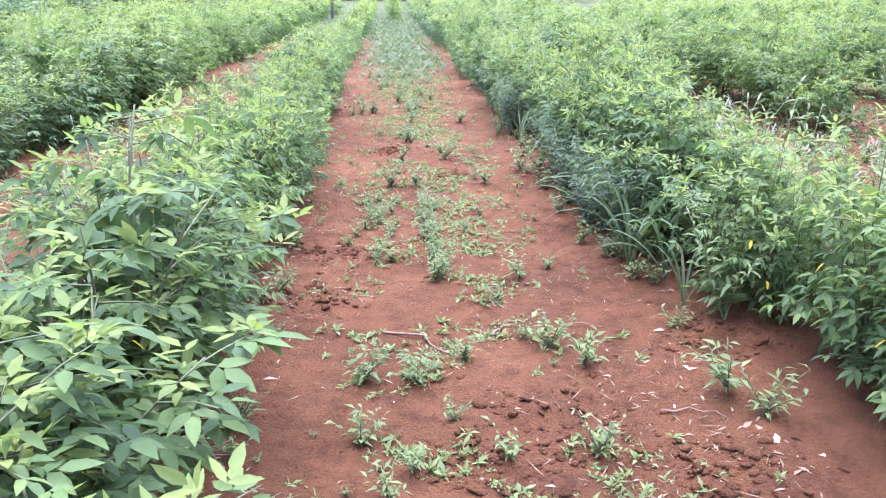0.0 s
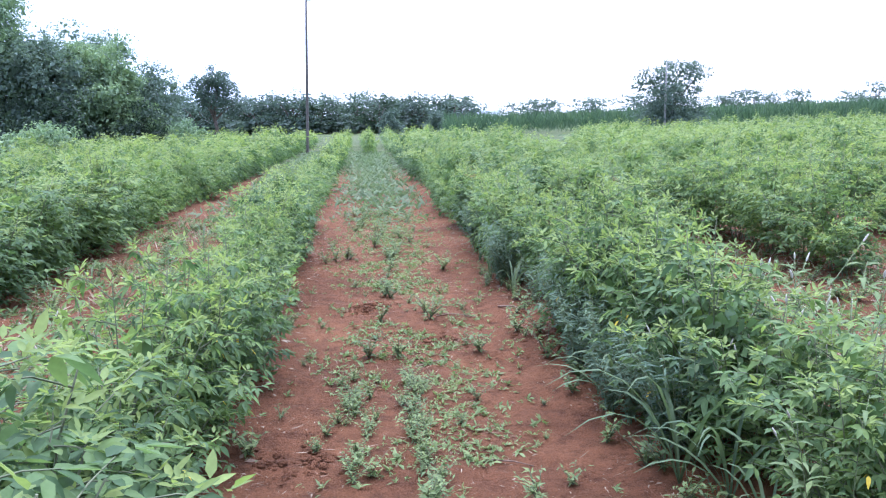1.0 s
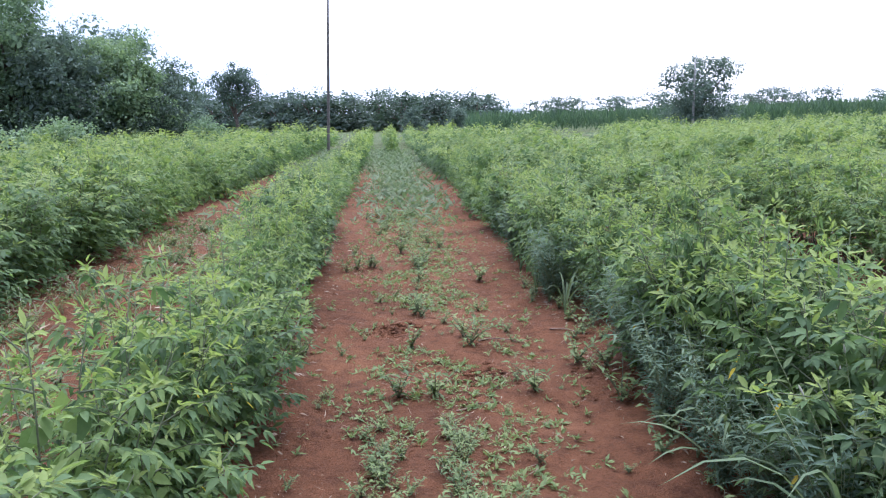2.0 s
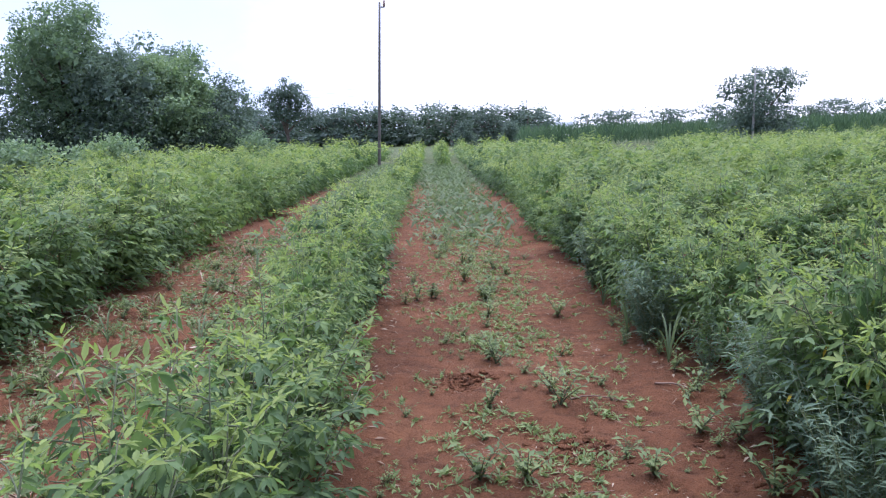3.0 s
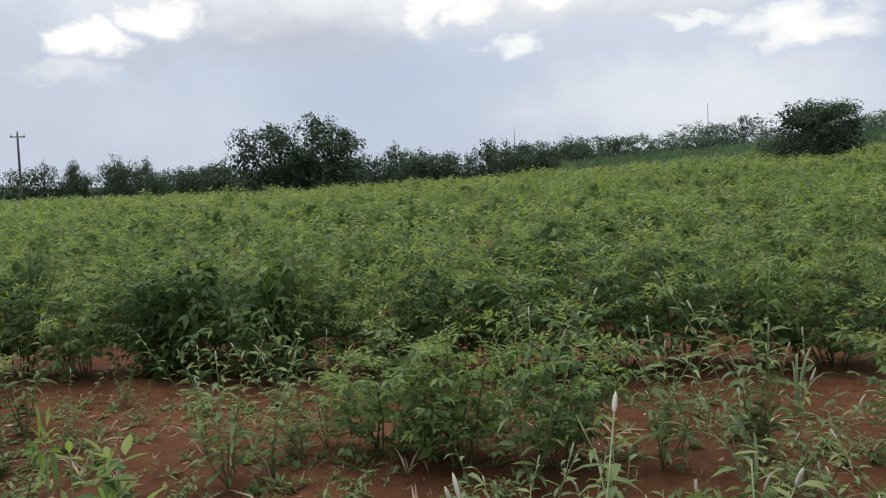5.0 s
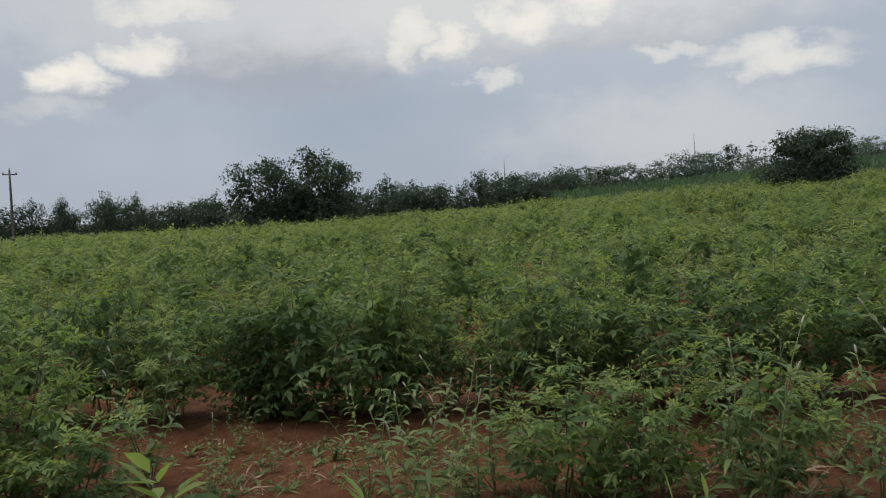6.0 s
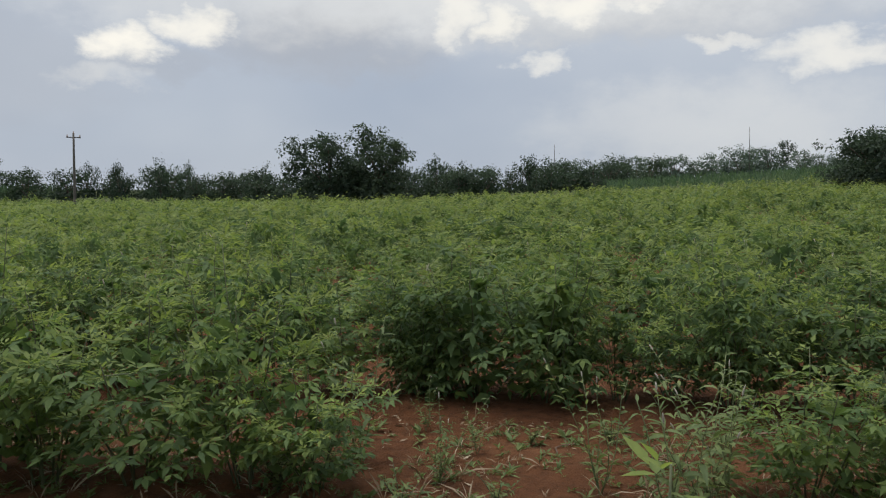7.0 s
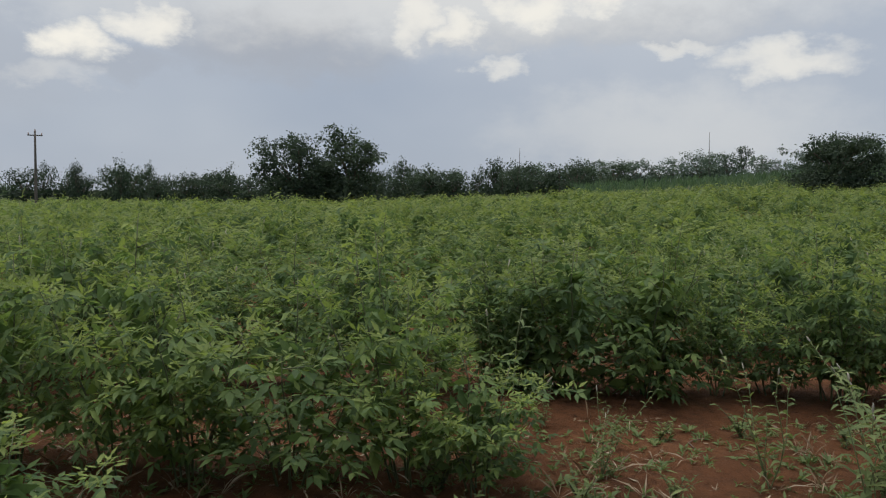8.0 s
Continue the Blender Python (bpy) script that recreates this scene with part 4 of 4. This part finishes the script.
def narrow_weed_models():
    out = []
    for s in range(5):
        stem, leaf = herb(580 + s, .78, 20, 22, .095, .17, spread=.5, erect=.4)
        ob = thing("narrow_leaved_weed", "bushy blue-green weed with narrow leaves crowding the crop", "weed", "narrow-leaved weeds in the row", pose(0, 0, -50))
        part("stem", mesh_np("narrow_weed_stem", *stem, WEED_STEM), ob, kind="stuff")
        part("foliage", mesh_np("narrow_weed_foliage", *leaf, BLUE_WEED), ob, kind="stuff")
        out.append(ob)
    return Stock(out)


def grass_models():
    out = []
    for s in range(4):
        v, f = arcs(560 + s, 8, .6, .6, .024)
        ob = new("grass_clump", mesh_np("grass_clump", v, f, GRASS))
        ob.location = (0, 0, -50)
        tagged(ob, "clump of long arching grass blades at the foot of the row", "grass", "grass clumps")
        out.append(ob)
    return Stock(out)


# x, y, size of the weeds that stand out in the lane
LANE_WEEDS = [(-.28, 2.99, 1.3), (-.03, 2.94, 1.1), (.2, 3.17, .9), (.65, 3.27, 1.3), (.79, 3.12, 1.2), (.65, 2.32, 1.1), (.3, 2.29, .9), (.1, 2.6, .7),
              (-.28, 2.45, 1.1), (-.17, 2.05, 1.0), (-.07, 2.24, .7), (1.32, 2.69, 1.7), (1.39, 2.49, 1.5), (.12, 4.21, 1.2), (.46, 3.9, .9), (.66, 4.32, 1.2),
              (.42, 7.75, 1.7), (.39, 8.0, 1.2), (1.13, 7.26, 1.4), (1.29, 7.08, 1.3), (1.21, 6.47, 1.7), (.66, 7.0, .9), (.73, 6.75, 1.4), (.09, 6.75, 1.5), (-.14, 6.79, 1.6)]


def build_weeds():
    g = np.random.default_rng(61)
    lane = lane_weed_models()

    def put(stock, x, y, size):
        stock.put(int(g.integers(0, 6)), pose(x, y, float(ground_z(x, y)) - .005, g.normal(0, 4), g.normal(0, 4), g.uniform(0, 360)), size)

    for x, y, size in LANE_WEEDS:
        put(lane, x, y, size)
    for i in range(26):                                   # two streaks along the middle of the lane
        put(lane, .15 + g.normal(0, .035), 4.25 + i * .078, g.uniform(.6, 1.1))
        put(lane, -.24 + g.normal(0, .09), 4.6 + i * .07, g.uniform(.5, 1.0))
    for i in range(36):
        put(lane, g.uniform(-.75, 1.2), 1.9 + 7 * g.uniform(0, 1), g.uniform(.25, .8))
    for i in range(110):
        y = 7.4 + 9 * g.uniform(0, 1) ** .8
        put(lane, .15 + g.normal(0, .42), y, .3 + 1.3 * g.uniform(0, 1) ** 2)
    for i in range(62):                                   # the alley beyond the first row
        put(lane, g.uniform(-3.4, -1.6), 5.5 + 9.5 * g.uniform(0, 1), g.uniform(.7, 1.5))
    for i in range(56):                                   # the bare strip beside the second row
        put(lane, g.uniform(4.3, 6.7), g.uniform(2.6, 9.4), g.uniform(.7, 1.7))
    for i in range(20):                                   # along the foot of the right row
        put(lane, 1.28 + g.normal(0, .07), g.uniform(3.2, 10), g.uniform(.8, 1.5))
    for i in range(16):
        put(lane, -.86 + g.normal(0, .06), g.uniform(2.0, 9), g.uniform(.7, 1.3))
    lane.tidy()

    spikes = spike_weed_models()
    for x, y, size in ((4.94, 6.83, 1.15), (5.1, 6.6, .95), (5.42, 7.17, .85), (5.42, 8.11, .62), (5.3, 6.5, .9), (6.7, 8.4, .45), (6.1, 7.95, .4),
                       (5.6, 6.42, .9), (4.3, 4.1, 1.0), (4.8, 3.7, .9), (5.4, 3.8, 1.0), (6.0, 4.2, .7), (3.2, 4.6, 1.0), (2.9, 4.0, 1.05), (2.4, 4.1, 1.0), (3.6, 3.6, 1.0), (1.6, 3.4, .85), (1.75, 3.7, .9), (1.9, 4.3, .95), (1.6, 4.75, .9), (2.2, 4.8, .95), (2.5, 5.2, .9), (1.95, 4.75, 1.15), (2.1, 5.0, 1.2), (2.3, 4.6, 1.2), (2.35, 5.0, 1.1), (2.6, 4.75, 1.15), (2.05, 5.25, 1.1), (2.75, 5.1, 1.1), (1.85, 5.15, 1.1), (2.45, 4.3, 1.2), (2.9, 4.6, 1.1)):
        put(spikes, x, y, size)
    for i in range(44):
        put(spikes, float(g.choice([5.3, 7.7, 10.1, 12.5, 14.9])) + g.normal(0, .4), g.uniform(1, 15), g.uniform(1.1, 1.4))
    for i in range(34):                                   # thick between the first two rows where the crop failed
        put(spikes, g.uniform(1.5, 4.4), g.uniform(2.6, 5.2), g.uniform(.45, .95))
    for i in range(24):
        put(spikes, g.uniform(-3.2, -2.0), g.uniform(7, 15), g.uniform(.25, .5))
    for x, y, size in ((-2.1, 4.9, .95), (-2.3, 5.4, .8), (-2.0, 5.6, .85), (-2.6, 6.0, .7)):
        put(spikes, x, y, size)
    spikes.tidy()

    narrow = narrow_weed_models()
    for i in range(20):
        put(narrow, 1.46 + g.normal(0, .06), 4.5 + i * .15 + g.normal(0, .05), g.uniform(.6, .95))
    for i in range(12):
        put(narrow, 1.42 + g.normal(0, .07), g.uniform(8.1, 12.5), g.uniform(.6, 1.0))
    narrow.tidy()

    clumps = grass_models()
    for x, y, size in ((1.36, 4.30, 1.25), (1.5, 4.05, .9), (1.5, 4.6, 1.0), (1.36, 5.35, .9), (1.35, 8.6, .8), (1.25, 9.4, .8), (1.3, 10.6, .8), (2.1, 3.7, 1.2), (1.45, 3.6, .7),
                       (-2.2, 9.0, .8), (-2.3, 6.6, .7), (-2.1, 8.0, .6), (-2.6, 10.5, .7), (-3.1, 9.5, .6), (-2.4, 12.0, .8), (4.7, 4.0, .9), (6.3, 3.3, .9)):
        put(clumps, x, y, size)
    clumps.tidy()


build_weeds()


def scatter_cover(name, label, category, mat, n, place, length, slim, lift, seed, fine=0, tuft=1):
    """Many small blades on the ground, joined: place(g, n) gives x, y; tuft blades spring from each spot."""
    g = np.random.default_rng(seed)
    x, y = place(g, n // tuft)
    big = np.repeat(.45 + 1.1 * g.uniform(0, 1, len(x)) ** 1.6, tuft) if tuft > 1 else 1.0
    x, y = (np.repeat(c, tuft) + g.normal(0, .006 if tuft > 1 else 0, len(c) * tuft) for c in (x, y))
    n = len(x)
    p = np.stack([x, y, ground_z(x, y) + .004], 1)
    a = g.uniform(0, 2 * np.pi, n)
    d = np.stack([np.cos(a), np.sin(a), g.uniform(.0, 1.0, n) * lift], 1)
    nn = np.array([0, 0, 1.0]) + g.normal(0, .35, (n, 3))
    ln = length * big * (.5 + g.uniform(0, 1, n) if tuft > 1 else .3 + 1.6 * g.uniform(0, 1, n) ** 2)
    v, f = blades(p, d, nn, ln, ln * slim, -.05 if lift < .2 else .35, fine)
    return tagged(new(name, mesh_np(name, v, f, mat)), label, category, kind="stuff")


def thinned(g, x, y, size, seed, cut):
    keep = value_noise(x, y, size, seed) + g.uniform(-.5, .5, len(x)) > cut
    return x[keep], y[keep]


def in_lane(g, n):
    x, y = g.uniform(-.85, 1.3, n), 1.6 + 15 * g.uniform(0, 1, n) ** 1.5
    return thinned(g, x, y, .5, 71, .1)


def in_lane_patches(g, n):
    x, y = .2 + g.normal(0, .42, n), 1.8 + 15 * g.uniform(0, 1, n) ** 1.2
    keep = (x > -.85) & (x < 1.3) & (value_noise(x, y, .38, 73) + .5 * value_noise(x, y, .13, 74) + g.uniform(-.25, .25, n) > .40 - .034 * y - .36 * np.clip((y - 6.5) / 4, 0, 1))
    return x[keep], y[keep]


def in_far_lane(g, n):
    x, y = .2 + g.normal(0, .5, n), 13 + 34 * g.uniform(0, 1, n) ** 1.3
    keep = (x > -.9) & (x < 1.25) & (g.uniform(0, 1, n) < (y - 14) / 6)
    side = g.uniform(0, 1, n) < .4                         # and the alley beside it
    return np.where(side, x * .8 - 2.75, x)[keep], y[keep]


def in_alleys(g, n):
    x = np.where(g.uniform(0, 1, n) < .55, g.uniform(-3.75, -1.6, n), 2.2 + 4.8 * g.uniform(0, 1, n) ** 1.5)
    y = np.where(x < 0, g.uniform(5.5, 16, n), g.uniform(2.0, 15, n))
    return thinned(g, x, y, .55, 72, -.25)


def in_right_alley(g, n):
    x, y = g.uniform(2.3, 4.5, n), 4.0 + 14 * g.uniform(0, 1, n)
    return thinned(g, x, y, .7, 75, -.2)


def in_side_strip(g, n):
    x, y = 2.6 + 4.4 * g.uniform(0, 1, n), g.uniform(3.5, 12, n)
    return thinned(g, x, y, .45, 76, .0)


def in_verge(g, n):
    y = 6 + 50 * g.uniform(0, 1, n) ** 1.3
    x = -6.5 - .27 * y - 14 * g.uniform(0, 1, n) ** 1.5
    return x, y


def at_feet(g, n):
    x = g.choice(np.array([-.85, 1.32, -2.0, -3.4, 6.95]), n) + g.normal(0, .08, n)
    return x, g.uniform(1.6, 14, n)


scatter_cover("fallen_litter", "dry straw-coloured fallen leaves and stalks on the soil", "litter", STRAW, 6000, in_lane, .028, .22, .25, 81, 1)
scatter_cover("fallen_litter", "thin dry stalks and straws strewn over the lane", "litter", STRAW, 5000, in_lane, .062, .05, .12, 89)
scatter_cover("fallen_litter", "dry fallen leaves and stalks under the crop", "litter", STRAW, 5000, in_alleys, .05, .28, .12, 82)
scatter_cover("fallen_litter", "dry leaves gathered along the foot of the rows", "litter", STRAW, 2600, at_feet, .05, .28, .3, 83)
scatter_cover("seedlings", "low green film of seedlings on the red soil", "weeds", WEED_LEAF, 56000, in_lane_patches, .042, .24, 2.0, 84, tuft=8)
scatter_cover("seedlings", "green weeds closing over the far end of the lane", "weeds", GRASS, 26000, in_far_lane, .19, .2, 1.9, 85)
scatter_cover("seedlings", "low green weeds between the crop rows", "weeds", WEED_LEAF, 42000, in_alleys, .075, .22, 2.0, 86, tuft=10)
scatter_cover("seedlings", "knee-high green weeds grown up between two rows", "weeds", WEED_LEAF, 15000, in_right_alley, .13, .2, 2.2, 90, tuft=8)
scatter_cover("dry_grass", "dry tan grass stalks among weeds between two rows", "grass", STRAW, 4000, in_right_alley, .22, .05, 3.0, 92, tuft=5)
scatter_cover("dry_grass", "thin tan dry grass standing between the crop rows", "grass", STRAW, 6500, in_alleys, .14, .07, 2.2, 88, tuft=6)
scatter_cover("seedlings", "straggling yellow-green weeds on the bare strip", "weeds", WEED_LEAF, 32000, in_side_strip, .062, .18, 1.8, 93, tuft=10)
scatter_cover("dry_grass", "straggling tan grass on the bare strip between rows", "grass", STRAW, 6000, in_side_strip, .15, .05, 2.4, 94, tuft=6)
scatter_cover("verge_grass", "rough grass between the crop and the trees", "grass", GRASS, 9000, in_verge, .45, .14, 2.2, 87)


def build_clods():
    """Crumbled clods where the soil was churned."""
    g = np.random.default_rng(91)
    ico = bmesh.new()
    bmesh.ops.create_icosphere(ico, subdivisions=1, radius=1.0)
    big_v = np.array([v.co[:] for v in ico.verts])
    big_f = np.array([[v.index for v in f.verts] for f in ico.faces])
    ico.free()
    small_v = np.array([[1, 0, 0], [-1, 0, 0], [0, 1, 0], [0, -1, 0], [0, 0, 1], [0, 0, -1.0]])
    small_f = np.array([(0, 2, 4), (2, 1, 4), (1, 3, 4), (3, 0, 4), (2, 0, 5), (1, 2, 5), (3, 1, 5), (0, 3, 5)])
    out = []
    for i in range(6500):
        if i < 2000:
            cx, cy, r = CHURNED[int(g.integers(0, len(CHURNED)))]
            x, y = cx + g.normal(0, r * .55), cy + g.normal(0, r * .45)
            size = .004 + .025 * g.uniform(0, 1) ** 3
        else:
            x, y = g.uniform(-.9, 1.5), 1.7 + 8 * g.uniform(0, 1) ** 1.5
            size = .002 + .008 * g.uniform(0, 1) ** 3
        bv, bf = (big_v, big_f) if size > .009 else (small_v, small_f)
        v = bv * (1 + g.uniform(-.45, .45, (len(bv), 1))) * size * np.array([g.uniform(.7, 1.6), g.uniform(.7, 1.4), g.uniform(.35, .7)])
        a = g.uniform(0, 6.28)
        v = v @ np.array([[np.cos(a), -np.sin(a), 0], [np.sin(a), np.cos(a), 0], [0, 0, 1]]).T
        out.append((v + np.array([x, y, float(ground_z(x, y)) + size * .08]), bf))
    v, f = join(out)
    tagged(new("loose_soil", mesh_np("loose_soil", v, f, SOIL)), "crumbled red clods of loose soil in the lane", "soil", kind="stuff")


build_clods()


def make_twig(x0, y0, x1, y1, thick, seed):
    g = np.random.default_rng(seed)
    t = np.linspace(0, 1, 6)
    x, y = x0 + (x1 - x0) * t, y0 + (y1 - y0) * t
    n = np.array([-(y1 - y0), x1 - x0])
    off = g.normal(0, .05, 6) + .1 * np.sin(t * 3.1)
    x, y = x + n[0] * off, y + n[1] * off
    z = ground_z(x, y) + thick * .8 + .012 * np.sin(t * 3.1)
    c = np.array([x0, y0, float(ground_z(x0, y0))])
    ob = new("twig", mesh_np("twig", *tubes([(np.stack([x, y, z], 1) - c, thick * (1 - .6 * t))], 6), BRANCH, smooth=True))
    ob.location = c
    tagged(ob, "crooked dry brown twig lying on the soil", "twig", "twigs on the ground")


for i, (x0, y0, x1, y1, r) in enumerate(((-.19, 3.54, .14, 3.16, .008), (.38, 3.42, .45, 3.52, .009), (.45, 4.75, .72, 4.70, .006), (1.12, 8.1, 1.3, 7.9, .008), (.75, 3.55, .98, 3.5, .005),
                                         (.5, 7.85, .9, 7.8, .006), (.2, 6.5, .5, 6.6, .005), (6.2, 7.4, 6.6, 7.2, .006), (1.0, 2.6, 1.25, 2.5, .006))):
    make_twig(x0, y0, x1, y1, r, 95 + i)


def make_wire(points, radius=.02):
    lines = []
    for a, b in zip(points[:-1], points[1:]):
        t = np.linspace(0, 1, 12)
        p = np.asarray(a)[None] * (1 - t[:, None]) + np.asarray(b)[None] * t[:, None]
        p[:, 2] -= 1.2 * 4 * t * (1 - t)
        lines.append((p, np.full(12, radius)))
    v, f = join([tubes([line], 3) for line in lines])
    tagged(new("power_line", mesh_np("power_line", v, f, IRON)), "thin dark overhead wire sagging across the sky", "wire", "overhead wires")


for dz in (0.0, .55, 1.1):
    make_wire([(-75, 128, 9.2 + dz), (14, 132, 8.6 + dz), (102, 130, 8.8 + dz), (190, 118, 9.8 + dz)], .012)


def make_shed(x, y):
    ob = thing("farm_shed", "low whitewashed shed with a pale sheet roof far off", "shed", m=pose(x, y, float(rise(x, y)), 0, 0, -8))
    part("wall", mesh_np("shed_wall", *box_arrays((0, 0, 1.1), (7, 4, 2.2)), SHED_WALL), ob)
    v = np.array([[-3.8, -2.5, 2.2], [3.8, -2.5, 2.2], [-3.8, 0, 3.0], [3.8, 0, 3.0], [-3.8, 2.5, 2.2], [3.8, 2.5, 2.2]])
    v = np.concatenate([v, v + np.array([0, 0, .08])])
    f = np.array([(0, 2, 1), (1, 2, 3), (2, 4, 3), (3, 4, 5), (6, 7, 8), (7, 9, 8), (8, 9, 10), (9, 11, 10), (0, 1, 7), (0, 7, 6), (4, 10, 11), (4, 11, 5), (0, 6, 8), (0, 8, 2), (2, 8, 10), (2, 10, 4), (1, 3, 9), (1, 9, 7), (3, 5, 11), (3, 11, 9)])
    part("roof", mesh_np("shed_roof", v, f, SHED_ROOF), ob)
    part("door", mesh_np("shed_door", *box_arrays((-1.5, -2.02, 1.05), (1.1, .06, 2.1)), BARK), ob)


make_shed(20.0, 140)


def make_mast(x, y, high):
    t = np.linspace(0, 1, 4)
    ob = new("mast", mesh_np("mast", *tubes([(np.stack([t * .35, t * 0, t * high], 1), .09 * (1 - .6 * t))], 6), IRON, smooth=True))
    ob.location = (x, y, float(rise(x, y)))
    tagged(ob, "slender dark mast rising above the distant trees", "mast", "distant masts")


make_mast(147, -26, 9.0)
make_mast(128, 8, 7.5)
